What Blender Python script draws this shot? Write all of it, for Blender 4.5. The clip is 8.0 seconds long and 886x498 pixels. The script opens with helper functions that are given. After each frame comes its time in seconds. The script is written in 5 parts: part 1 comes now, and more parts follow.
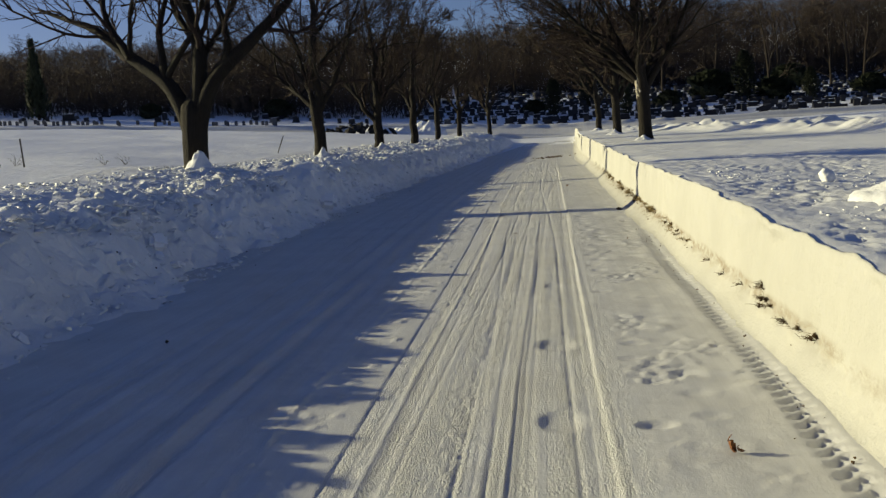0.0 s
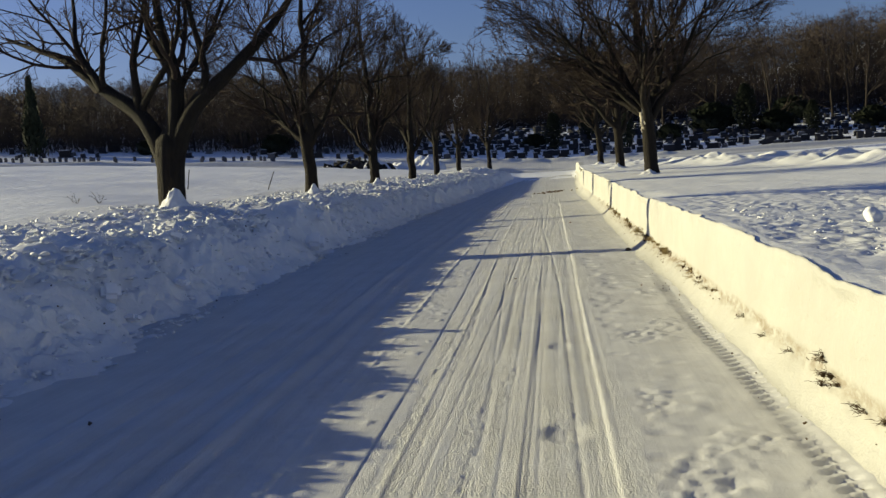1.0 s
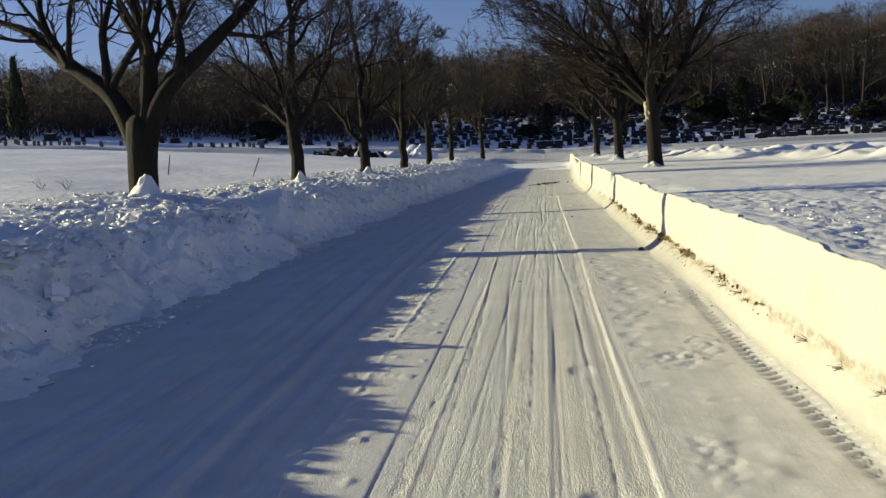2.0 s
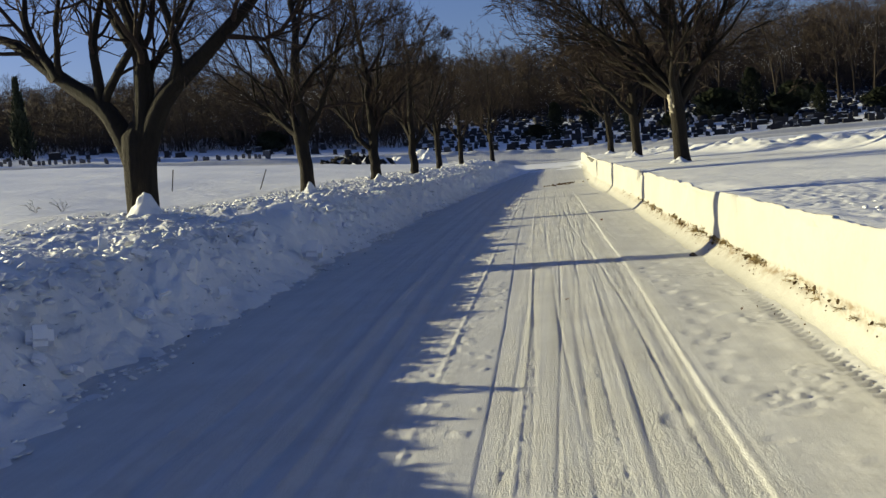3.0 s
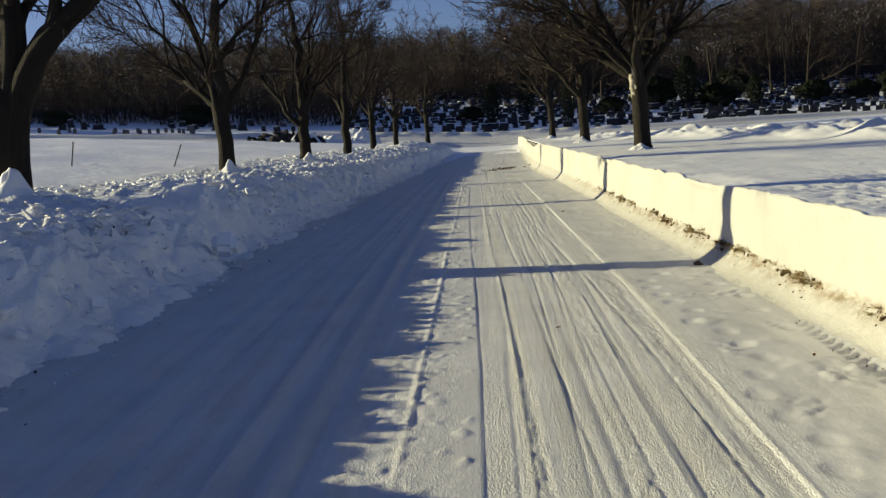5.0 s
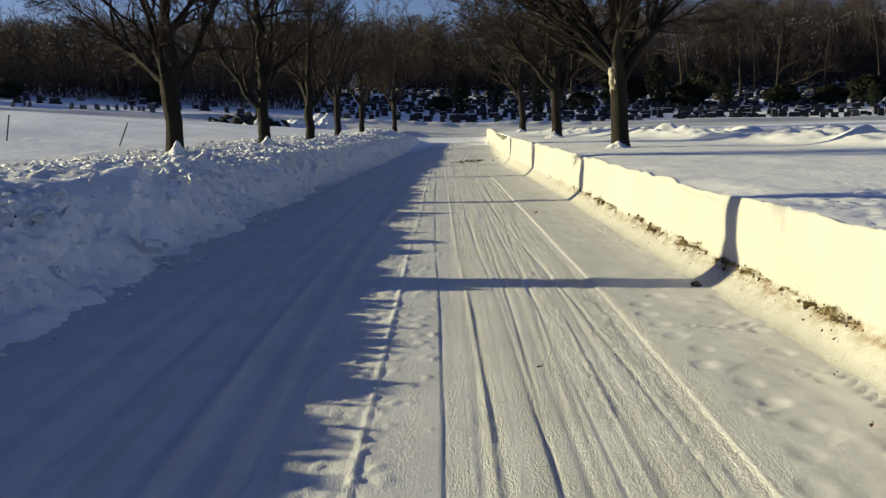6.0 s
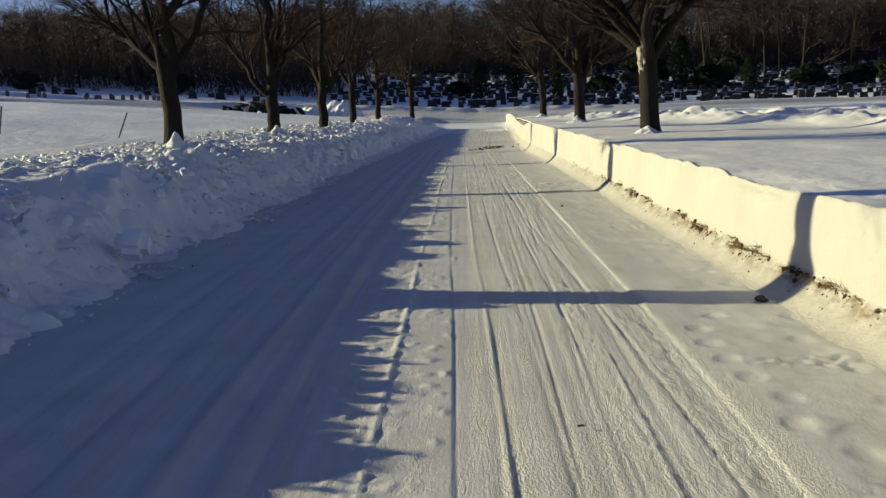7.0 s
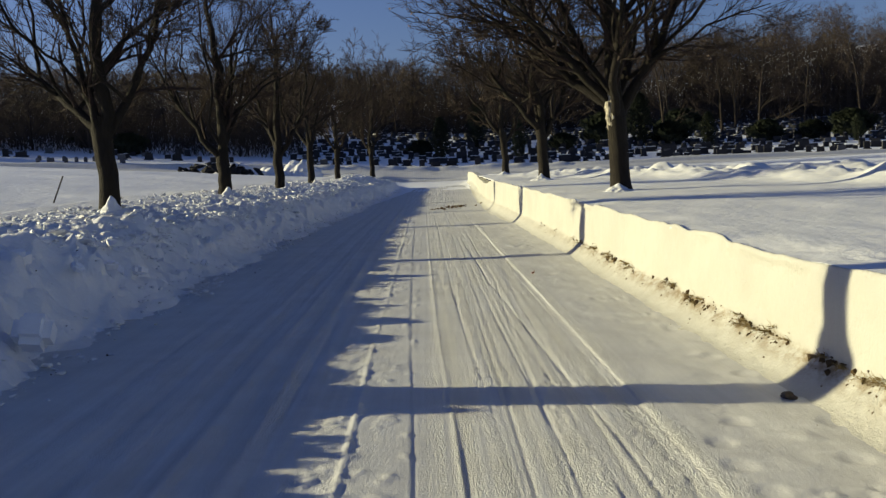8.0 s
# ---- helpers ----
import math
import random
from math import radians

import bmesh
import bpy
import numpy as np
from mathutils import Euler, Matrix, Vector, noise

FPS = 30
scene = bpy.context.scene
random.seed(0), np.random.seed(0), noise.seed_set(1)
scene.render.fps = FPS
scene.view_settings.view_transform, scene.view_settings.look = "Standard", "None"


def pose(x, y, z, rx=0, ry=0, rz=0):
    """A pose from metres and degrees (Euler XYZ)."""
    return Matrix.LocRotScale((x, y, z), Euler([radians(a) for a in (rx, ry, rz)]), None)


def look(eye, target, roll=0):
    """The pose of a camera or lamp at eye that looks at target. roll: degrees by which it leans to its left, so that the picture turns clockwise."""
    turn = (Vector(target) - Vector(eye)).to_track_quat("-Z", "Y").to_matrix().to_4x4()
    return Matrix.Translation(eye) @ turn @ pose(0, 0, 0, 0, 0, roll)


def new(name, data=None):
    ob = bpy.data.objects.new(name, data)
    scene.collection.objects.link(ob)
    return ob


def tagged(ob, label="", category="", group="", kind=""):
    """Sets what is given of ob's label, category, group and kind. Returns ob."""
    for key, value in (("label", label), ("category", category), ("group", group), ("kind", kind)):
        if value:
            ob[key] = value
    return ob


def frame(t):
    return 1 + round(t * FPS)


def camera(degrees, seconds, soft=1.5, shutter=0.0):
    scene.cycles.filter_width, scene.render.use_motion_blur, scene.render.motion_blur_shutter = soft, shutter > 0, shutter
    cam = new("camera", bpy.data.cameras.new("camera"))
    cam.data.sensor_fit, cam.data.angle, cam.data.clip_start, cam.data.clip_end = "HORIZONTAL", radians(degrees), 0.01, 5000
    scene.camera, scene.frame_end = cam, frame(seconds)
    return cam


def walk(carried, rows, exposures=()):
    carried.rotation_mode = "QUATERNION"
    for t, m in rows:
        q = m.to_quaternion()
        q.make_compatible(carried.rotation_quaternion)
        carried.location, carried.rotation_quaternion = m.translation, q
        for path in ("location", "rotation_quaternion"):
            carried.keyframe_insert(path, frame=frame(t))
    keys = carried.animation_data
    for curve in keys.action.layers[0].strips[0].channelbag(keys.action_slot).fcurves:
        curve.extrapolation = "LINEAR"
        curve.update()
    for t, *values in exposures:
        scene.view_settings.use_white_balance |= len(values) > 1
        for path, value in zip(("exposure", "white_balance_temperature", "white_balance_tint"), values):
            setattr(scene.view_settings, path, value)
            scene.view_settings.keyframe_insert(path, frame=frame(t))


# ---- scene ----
cam = camera(51.2, 8.0, soft=1.4)
METRES, EYE, TILT, LEAN, TURN = 10.204, 1.5, 0.0, 0.0, 7.0
ROWS = [
    (0.0, 0.0, 0.0, 0.0, -0.48, -6.99, 3.92),
    (0.5, 0.0055, 0.0656, -0.0014, -3.09, -5.75, 2.83),
    (1.0, 0.0129, 0.1271, 0.0, -0.43, -4.86, 4.2),
    (1.5, 0.0134, 0.1896, -0.0013, -1.38, -5.58, 2.82),
    (3.0, -0.016, 0.3712, 0.0028, -0.61, -5.27, 5.56),
    (3.5, -0.0271, 0.4295, 0.0039, -4.92, -2.92, 5.64),
    (4.0, -0.0322, 0.4886, 0.0014, 1.52, -5.21, 6.94),
    (4.5, -0.0377, 0.5483, -0.0002, -1.86, -6.48, 3.82),
    (5.0, -0.0288, 0.6092, 0.0015, -4.84, -6.75, 3.96),
    (6.5, -0.0079, 0.8042, 0.0023, -7.24, -7.98, 0.89),
    (7.0, 0.0043, 0.8654, 0.0033, -5.67, -8.32, 2.38),
    (7.5, 0.0111, 0.9281, 0.0038, -7.42, -6.59, 1.61),
    (8.0, 0.0216, 0.9892, 0.0049, -8.04, -4.86, 3.01),
]
STOPS = ((0.0, 0.28), (0.5, 0.62), (1.0, 0.47), (1.5, 0.64), (3.0, 0.64), (3.5, 0.62), (4.0, 0.52), (4.5, 0.82), (5.0, 0.53), (6.5, 0.60), (7.0, 0.42), (7.5, 0.58), (8.0, 0.46))
EXPOSURES = [(t, stops, 6280, 36) for t, stops in STOPS]
walk(cam, [(t, pose(0, 0, EYE, TILT, LEAN, TURN) @ pose(METRES * x, METRES * y, METRES * z, 90 + pitch, roll, yaw)) for t, x, y, z, yaw, pitch, roll in ROWS], EXPOSURES)

# ---- light: low winter sun from the left and a little ahead, clear sky ----
SUN_ELEVATION = radians(13.7)
SUN_FROM = Vector((-0.9766, 0.215, 0.0)).normalized()
to_sun = SUN_FROM * math.cos(SUN_ELEVATION) + Vector((0, 0, math.sin(SUN_ELEVATION)))
world = bpy.data.worlds.new("winter_sky")
scene.world = world
world.use_nodes = True
wn = world.node_tree.nodes
sky = wn.new("ShaderNodeTexSky")
sky.sky_type = "NISHITA"
sky.sun_disc = False
sky.sun_elevation = SUN_ELEVATION
sky.sun_rotation = math.atan2(SUN_FROM.x, SUN_FROM.y)
sky.air_density, sky.dust_density, sky.ozone_density = 1.0, 0.7, 4.8
world.node_tree.links.new(sky.outputs[0], wn["Background"].inputs[0])
wn["Background"].inputs[1].default_value = 0.058
sun = new("sun", bpy.data.lights.new("sun", "SUN"))
sun.data.energy = 5.0
sun.data.angle = radians(0.53)
sun.data.color = (0.94, 0.98, 0.485)
sun.matrix_basis = look(to_sun * 100, (0, 0, 0))


# ---- materials ----
def material(name, rough=0.6, spec=0.5):
    m = bpy.data.materials.new(name)
    m.use_nodes = True
    b = m.node_tree.nodes["Principled BSDF"]
    b.inputs["Roughness"].default_value = rough
    b.inputs["Specular IOR Level"].default_value = spec
    return m, m.node_tree.nodes, m.node_tree.links, b


def noise_node(n, l, scale, detail=4, rough=0.6, stretch=None, src="Object"):
    co = n.new("ShaderNodeTexCoord")
    t = n.new("ShaderNodeTexNoise")
    t.inputs["Scale"].default_value = scale
    t.inputs["Detail"].default_value = detail
    t.inputs["Roughness"].default_value = rough
    out = co.outputs[src]
    if stretch:
        mp = n.new("ShaderNodeMapping")
        mp.inputs["Scale"].default_value = stretch
        l.new(out, mp.inputs[0])
        out = mp.outputs[0]
    l.new(out, t.inputs["Vector"])
    return t.outputs[0]


def ramp(n, l, fac, stops):
    r = n.new("ShaderNodeValToRGB")
    e = r.color_ramp.elements
    while len(e) < len(stops):
        e.new(0.5)
    for k, (p, c) in zip(e, stops):
        k.position = p
        k.color = (*c, 1)
    l.new(fac, r.inputs[0])
    return r.outputs[0]


def mix(n, l, fac, a, b, mode="MIX"):
    x = n.new("ShaderNodeMix")
    x.data_type, x.blend_type = "RGBA", mode
    for sock, v in ((x.inputs[0], fac), (x.inputs[6], a), (x.inputs[7], b)):
        if isinstance(v, (int, float)):
            sock.default_value = v
        elif isinstance(v, tuple):
            sock.default_value = (*v, 1)
        else:
            l.new(v, sock)
    return x.outputs[2]


def bump(n, l, b, height, strength, dist, chain=None):
    k = n.new("ShaderNodeBump")
    k.inputs["Strength"].default_value = strength
    k.inputs["Distance"].default_value = dist
    l.new(height, k.inputs["Height"])
    if chain is not None:
        l.new(chain, k.inputs["Normal"])
    l.new(k.outputs[0], b.inputs["Normal"])
    return k.outputs[0]


def snow_material(name, lo, hi, grain, lump, grain_dist, lump_dist, stretch=None):
    m, n, l, b = material(name, 0.55, 0.25)
    big = noise_node(n, l, 0.9, 5, 0.6)
    fine = noise_node(n, l, grain, 5, 0.7, stretch)
    l.new(ramp(n, l, big, [(0.3, lo), (0.7, hi)]), b.inputs["Base Color"])
    first = bump(n, l, b, noise_node(n, l, lump, 4, 0.6), 0.7, lump_dist)
    bump(n, l, b, fine, 0.8, grain_dist, first)
    return m


SNOW = snow_material("fresh_snow", (0.75, 0.755, 0.765), (0.81, 0.81, 0.815), 55, 7, 0.004, 0.02)
BANK = snow_material("ploughed_snow", (0.70, 0.71, 0.74), (0.83, 0.83, 0.84), 30, 6, 0.012, 0.055)


def cut_material():
    """Cut snow, stained by soil in a ragged band above the foot."""
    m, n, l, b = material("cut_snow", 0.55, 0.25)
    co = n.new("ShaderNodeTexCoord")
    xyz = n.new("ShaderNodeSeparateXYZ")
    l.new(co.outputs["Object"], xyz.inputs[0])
    # darker than other snow: glare of the sunlit face is toned down by colour
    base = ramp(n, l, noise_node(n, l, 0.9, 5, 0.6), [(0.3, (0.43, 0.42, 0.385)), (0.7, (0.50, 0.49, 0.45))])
    up = ramp(n, l, xyz.outputs[2], [(0.06, (0.05, 0.05, 0.05)), (0.15, (0.15, 0.15, 0.15)), (0.20, (0.6, 0.6, 0.6)), (0.23, (1, 1, 1)), (0.265, (1, 1, 1)), (0.31, (0.05, 0.05, 0.05)), (0.6, (0, 0, 0))])
    reach = n.new("ShaderNodeMapRange")
    reach.inputs["From Min"].default_value, reach.inputs["From Max"].default_value = 0.0, 40.0
    l.new(xyz.outputs[1], reach.inputs["Value"])
    span = ramp(n, l, reach.outputs[0], [(0.05, (0.35, 0.35, 0.35)), (0.28, (0.9, 0.9, 0.9)), (0.50, (0.8, 0.8, 0.8)), (0.80, (0.25, 0.25, 0.25))])
    blotch = ramp(n, l, noise_node(n, l, 5.5, 6, 0.72, (1.0, 1.0, 2.2)), [(0.40, (0, 0, 0)), (0.60, (1, 1, 1))])
    fac = mix(n, l, 1.0, mix(n, l, 1.0, up, span, "MULTIPLY"), blotch, "MULTIPLY")
    l.new(mix(n, l, fac, base, (0.20, 0.135, 0.065)), b.inputs["Base Color"])
    first = bump(n, l, b, noise_node(n, l, 6, 5, 0.65), 0.7, 0.035)
    bump(n, l, b, noise_node(n, l, 45, 5, 0.7), 0.8, 0.010, first)
    return m


CUT = cut_material()
FIELD = snow_material("crusted_snow", (0.80, 0.815, 0.86), (0.86, 0.87, 0.90), 20, 2.2, 0.006, 0.06)


def road_material():
    m, n, l, b = material("packed_road_snow", 0.5, 0.3)
    streak = noise_node(n, l, 6.0, 5, 0.65, (4.0, 0.003, 0.05))
    blot = noise_node(n, l, 1.6, 5, 0.65)
    grain = noise_node(n, l, 60, 4, 0.75, (1.0, 0.7, 1.0))
    c1 = ramp(n, l, streak, [(0.28, (0.625, 0.62, 0.61)), (0.6, (0.665, 0.66, 0.65))])
    c2 = ramp(n, l, blot, [(0.3, (0.88, 0.87, 0.86)), (0.65, (1, 1, 1))])
    c3 = ramp(n, l, noise_node(n, l, 2.0, 4, 0.6, (4.5, 0.006, 0.05)), [(0.36, (0.90, 0.905, 0.915)), (0.60, (1, 1, 1))])
    l.new(mix(n, l, 1.0, mix(n, l, 1.0, c1, c2, "MULTIPLY"), c3, "MULTIPLY"), b.inputs["Base Color"])
    co = n.new("ShaderNodeTexCoord")
    xyz = n.new("ShaderNodeSeparateXYZ")
    l.new(co.outputs["Object"], xyz.inputs[0])
    across = n.new("ShaderNodeMapRange")
    across.inputs["From Min"].default_value, across.inputs["From Max"].default_value = -5.0, 2.0
    l.new(xyz.outputs[0], across.inputs["Value"])
    lane = ramp(n, l, across.outputs[0], [(0.12, (0.1, 0.1, 0.1)), (0.3, (0.6, 0.6, 0.6)), (0.45, (0.6, 0.6, 0.6)), (0.55, (0.05, 0.05, 0.05)), (0.575, (1, 1, 1)), (0.745, (1, 1, 1)), (0.77, (0.02, 0.02, 0.02))])
    ruts = mix(n, l, 1.0, mix(n, l, 1.0, streak, (0.5, 0.5, 0.5), "SUBTRACT"), lane, "MULTIPLY")
    first = bump(n, l, b, ruts, 0.5, 0.010)
    second = bump(n, l, b, noise_node(n, l, 14, 4, 0.7), 0.5, 0.006, first)
    patch = ramp(n, l, noise_node(n, l, 3.0, 3, 0.6, (3.2, 0.12, 0.1)), [(0.36, (0.12, 0.12, 0.12)), (0.62, (1, 1, 1))])
    grit = mix(n, l, 1.0, noise_node(n, l, 90, 3, 0.7, (1.0, 0.45, 1.0)), (0.5, 0.5, 0.5), "SUBTRACT")
    rubble = mix(n, l, 1.0, mix(n, l, 1.0, grit, patch, "MULTIPLY"), lane, "MULTIPLY")
    third = bump(n, l, b, rubble, 1.0, 0.030, second)
    bump(n, l, b, grain, 0.6, 0.004, third)
    return m


ROAD = road_material()


def bark_material(name, dark, mid, moss, rough=0.9):
    m, n, l, b = material(name, rough, 0.2)
    ridge = noise_node(n, l, 13, 6, 0.75, (2.2, 2.2, 0.35))
    blot = noise_node(n, l, 1.7, 4, 0.6)
    c = ramp(n, l, ridge, [(0.3, dark), (0.7, mid)])
    f = ramp(n, l, blot, [(0.45, (0, 0, 0)), (0.7, (0.7, 0.7, 0.7))])
    l.new(mix(n, l, f, c, moss), b.inputs["Base Color"])
    bump(n, l, b, ridge, 1.0, 0.05)
    return m


BARK = bark_material("grey_brown_bark", (0.014, 0.011, 0.009), (0.030, 0.024, 0.019), (0.030, 0.026, 0.017))
TWIG = bark_material("twig_bark", (0.024, 0.017, 0.014), (0.066, 0.045, 0.036), (0.052, 0.037, 0.028))
WOODS = bark_material("distant_bark", (0.033, 0.025, 0.021), (0.078, 0.057, 0.047), (0.060, 0.045, 0.037))
TRUNK = bark_material("woodland_trunk_bark", (0.018, 0.014, 0.012), (0.042, 0.031, 0.025), (0.034, 0.026, 0.021))


def speckled(name, a, b_, scale, rough, dist=0.01, spec=0.4):
    m, n, l, b = material(name, rough, spec)
    t = noise_node(n, l, scale, 5, 0.7)
    info = n.new("ShaderNodeObjectInfo")
    v = n.new("ShaderNodeMapRange")
    v.inputs["To Min"].default_value, v.inputs["To Max"].default_value = 0.7, 1.3
    l.new(info.outputs["Random"], v.inputs["Value"])
    c = ramp(n, l, t, [(0.3, a), (0.7, b_)])
    l.new(mix(n, l, 1.0, c, v.outputs[0], "MULTIPLY"), b.inputs["Base Color"])
    bump(n, l, b, t, 0.6, dist)
    return m


GRANITE = speckled("dark_granite", (0.014, 0.014, 0.017), (0.040, 0.039, 0.044), 14, 0.6, 0.01, 0.15)
PALE_STONE = speckled("grey_granite", (0.06, 0.06, 0.065), (0.13, 0.125, 0.125), 14, 0.7)
SOIL = speckled("frozen_soil", (0.035, 0.023, 0.013), (0.13, 0.085, 0.045), 40, 0.95, 0.01, 0.1)
STRAW = speckled("dry_grass", (0.16, 0.11, 0.05), (0.34, 0.26, 0.13), 30, 0.9, 0.004, 0.1)
LEAF = speckled("dry_leaf", (0.09, 0.03, 0.013), (0.21, 0.085, 0.03), 60, 0.7, 0.003, 0.2)
# pale colour that paints the glint of sunlit twig tips
TWIG_GLINT = speckled("pale_twig_glint", (0.20, 0.13, 0.08), (0.36, 0.26, 0.17), 60, 0.6, 0.003, 0.3)
EVERGREEN = speckled("evergreen_foliage", (0.010, 0.014, 0.009), (0.030, 0.038, 0.022), 3, 0.8, 0.02, 0.2)
POST = speckled("rusty_steel_post", (0.03, 0.024, 0.02), (0.09, 0.065, 0.05), 30, 0.7, 0.003)
ROCK = speckled("dark_rubble", (0.015, 0.014, 0.014), (0.055, 0.05, 0.046), 5, 0.9, 0.03, 0.2)
BARE_WOOD = speckled("peeled_pale_wood", (0.07, 0.06, 0.045), (0.46, 0.42, 0.34), 13, 0.8, 0.012, 0.2)


# ---- helpers for shape ----
def value_noise(x, y, seed=0):
    ix, iy = np.floor(x).astype(np.int64), np.floor(y).astype(np.int64)
    fx, fy = x - ix, y - iy
    fx, fy = fx * fx * (3 - 2 * fx), fy * fy * (3 - 2 * fy)

    def h(a, b):
        return cell_random(a, b, seed)
    return (h(ix, iy) * (1 - fx) + h(ix + 1, iy) * fx) * (1 - fy) + (h(ix, iy + 1) * (1 - fx) + h(ix + 1, iy + 1) * fx) * fy


def cell_random(a, b, seed):
    k = (a * 374761393 + b * 668265263 + seed * 974634577) & 0xFFFFFFFF
    k = ((k ^ (k >> 13)) * 1274126177) & 0xFFFFFFFF
    k = ((k ^ (k >> 16)) * 2246822519) & 0xFFFFFFFF
    return ((k ^ (k >> 15)) & 0xFFFFFF) / float(0xFFFFFF)


def fbm(x, y, octaves=4, seed=0, gain=0.5):
    s, a, total = 0.0, 1.0, 0.0
    for k in range(octaves):
        s = s + a * (value_noise(x * 2 ** k + 17.3 * k, y * 2 ** k - 9.1 * k, seed + k) - 0.5)
        total += a
        a *= gain
    return s / total * 2


def lumps(x, y, cell, seed, fill=0.7, steep=2.2):
    """Blocky clods: flat-topped, turned each its own way, one a cell at most. 0 to 1."""
    cx, cy = x / cell, y / cell
    ix, iy = np.floor(cx).astype(np.int64), np.floor(cy).astype(np.int64)
    best = np.zeros_like(cx)
    for dx in (-1, 0, 1):
        for dy in (-1, 0, 1):
            a, b = ix + dx, iy + dy
            px, py = a + cell_random(a, b, seed), b + cell_random(a, b, seed + 1)
            ang = cell_random(a, b, seed + 2) * 6.283
            r = 0.25 + 0.45 * cell_random(a, b, seed + 3)
            hgt = (0.3 + 0.7 * cell_random(a, b, seed + 4)) * (cell_random(a, b, seed + 5) < fill)
            u = (cx - px) * np.cos(ang) + (cy - py) * np.sin(ang)
            v = -(cx - px) * np.sin(ang) + (cy - py) * np.cos(ang)
            d = np.maximum(np.abs(u), np.abs(v) * 1.3)
            tilt = 1 + 0.5 * u
            best = np.maximum(best, np.minimum(hgt, np.clip((r - d) * steep, 0, None)) * tilt)
    return best


def smooth(a, b, v):
    t = np.clip((v - a) / (b - a), 0, 1)
    return t * t * (3 - 2 * t)


def mesh_np(name, verts, quads, mat, soft=True):
    me = bpy.data.meshes.new(name)
    verts, quads = np.asarray(verts, np.float32), np.asarray(quads, np.int32)
    me.vertices.add(len(verts))
    me.vertices.foreach_set("co", verts.ravel())
    k = quads.shape[1]
    me.loops.add(quads.size)
    me.loops.foreach_set("vertex_index", quads.ravel())
    me.polygons.add(len(quads))
    me.polygons.foreach_set("loop_start", np.arange(0, quads.size, k, dtype=np.int32))
    me.update(calc_edges=True)
    if soft:
        me.polygons.foreach_set("use_smooth", np.ones(len(quads), bool))
    me.materials.append(mat)
    me.validate()
    return me


def grid_faces(nu, nv):
    """Quads of a grid whose vertices run fastest along v."""
    i = np.arange((nu - 1) * nv).reshape(nu - 1, nv)[:, :-1].ravel()
    return np.stack([i, i + nv, i + nv + 1, i + 1], 1)


def sheet(name, xs, ys, height, mat):
    """A height field over the lines xs and ys."""
    X, Y = np.meshgrid(xs, ys, indexing="ij")
    Z = height(X, Y)
    return mesh_np(name, np.stack([X, Y, Z], -1).reshape(-1, 3), grid_faces(len(xs), len(ys)), mat)


def mesh_bm(name, bm, mat, soft=False):
    me = bpy.data.meshes.new(name)
    bm.to_mesh(me)
    bm.free()
    me.materials.append(mat)
    if soft:
        me.polygons.foreach_set("use_smooth", np.ones(len(me.polygons), bool))
    return me


def part(name, me, parent, label="", m=None):
    ob = new(name, me)
    ob.parent = parent
    if m is not None:
        ob.matrix_basis = m
    return tagged(ob, label)


def thing(name, label, category, m=None, group="", kind=""):
    ob = new(name)
    ob.empty_display_size = 0.2
    if m is not None:
        ob.matrix_basis = m
    return tagged(ob, label, category, group, kind)


# ---- lie of the land ----
def left_foot(y):
    return -3.95 + 1.7 * smooth(42, 80, y)


def right_face(y):
    return 1.42 - 0.045 * smooth(10, 14, y) * (1 - smooth(19, 26, y)) + 0.75 * smooth(42, 80, y) + 0.05 * fbm(y / 2.5, y * 0, 3, 121)


def road_rise(y):
    return 0.42 * smooth(48, 76, y)


def road_level(y):
    """The lane's packed snow is a little thicker farther on."""
    return road_rise(y) + 0.08 * smooth(8.5, 15, y) * (1 - smooth(30, 46, y))


def bank_profile(e):
    """Height of the left bank, e metres behind its foot."""
    return np.interp(e, [-0.6, -0.28, -0.08, 0.15, 0.33, 0.52, 0.66, 1.0, 1.6, 2.3, 3.6], [-0.2, 0.0, 0.07, 0.25, 0.48, 0.70, 0.80, 0.885, 1.03, 1.165, 1.25])


def left_field(x, y):
    z = 1.12 + 0.085 * np.clip(-x - 6.6, 0, 32) + 0.007 * np.clip(y - 30, 0, 40) + 0.12 * fbm(x / 9, y / 9, 3, 5) + 0.13 * fbm(x / 5.0 + 0.2 * y, y / 6.0, 3, 9) + 0.05 * fbm(x / 1.9, y / 3.2 + 0.15 * x, 3, 12)
    return z


def right_field(x, y):
    z = 0.84 + 0.008 * np.clip(y - 15, 0, 40) + (0.07 * fbm(x / 8, y / 11, 3, 15) + 0.022 * fbm(x / 2.2, y / 3.5, 3, 19)) * smooth(1.6, 5, x)
    if np.all(x < 3.0):
        return z
    # a bank thrown up by the plough, curving away behind the trees
    d = x - np.interp(y, [10, 20, 25, 30, 35, 40, 45, 50], [9.6, 9.4, 9.0, 8.3, 7.4, 6.3, 5.1, 4.0]) + 0.5 * fbm(y / 2.6, y * 0, 2, 22)
    ridge = np.where(d < 0, smooth(-1.9, -0.1, d), 1 - 0.75 * smooth(0.3, 2.6, d)) * smooth(12, 18, y) * (1 - smooth(47, 54, y))
    return z + ridge * (0.26 + 0.16 * smooth(30, 22, y) + 0.14 * fbm(x / 0.8, y / 1.2, 4, 31) + 0.15 * lumps(x, y, 0.9, 33, 0.7, 2.5) + 0.10 * lumps(x, y, 0.45, 34, 0.6, 2.5) - 0.10)


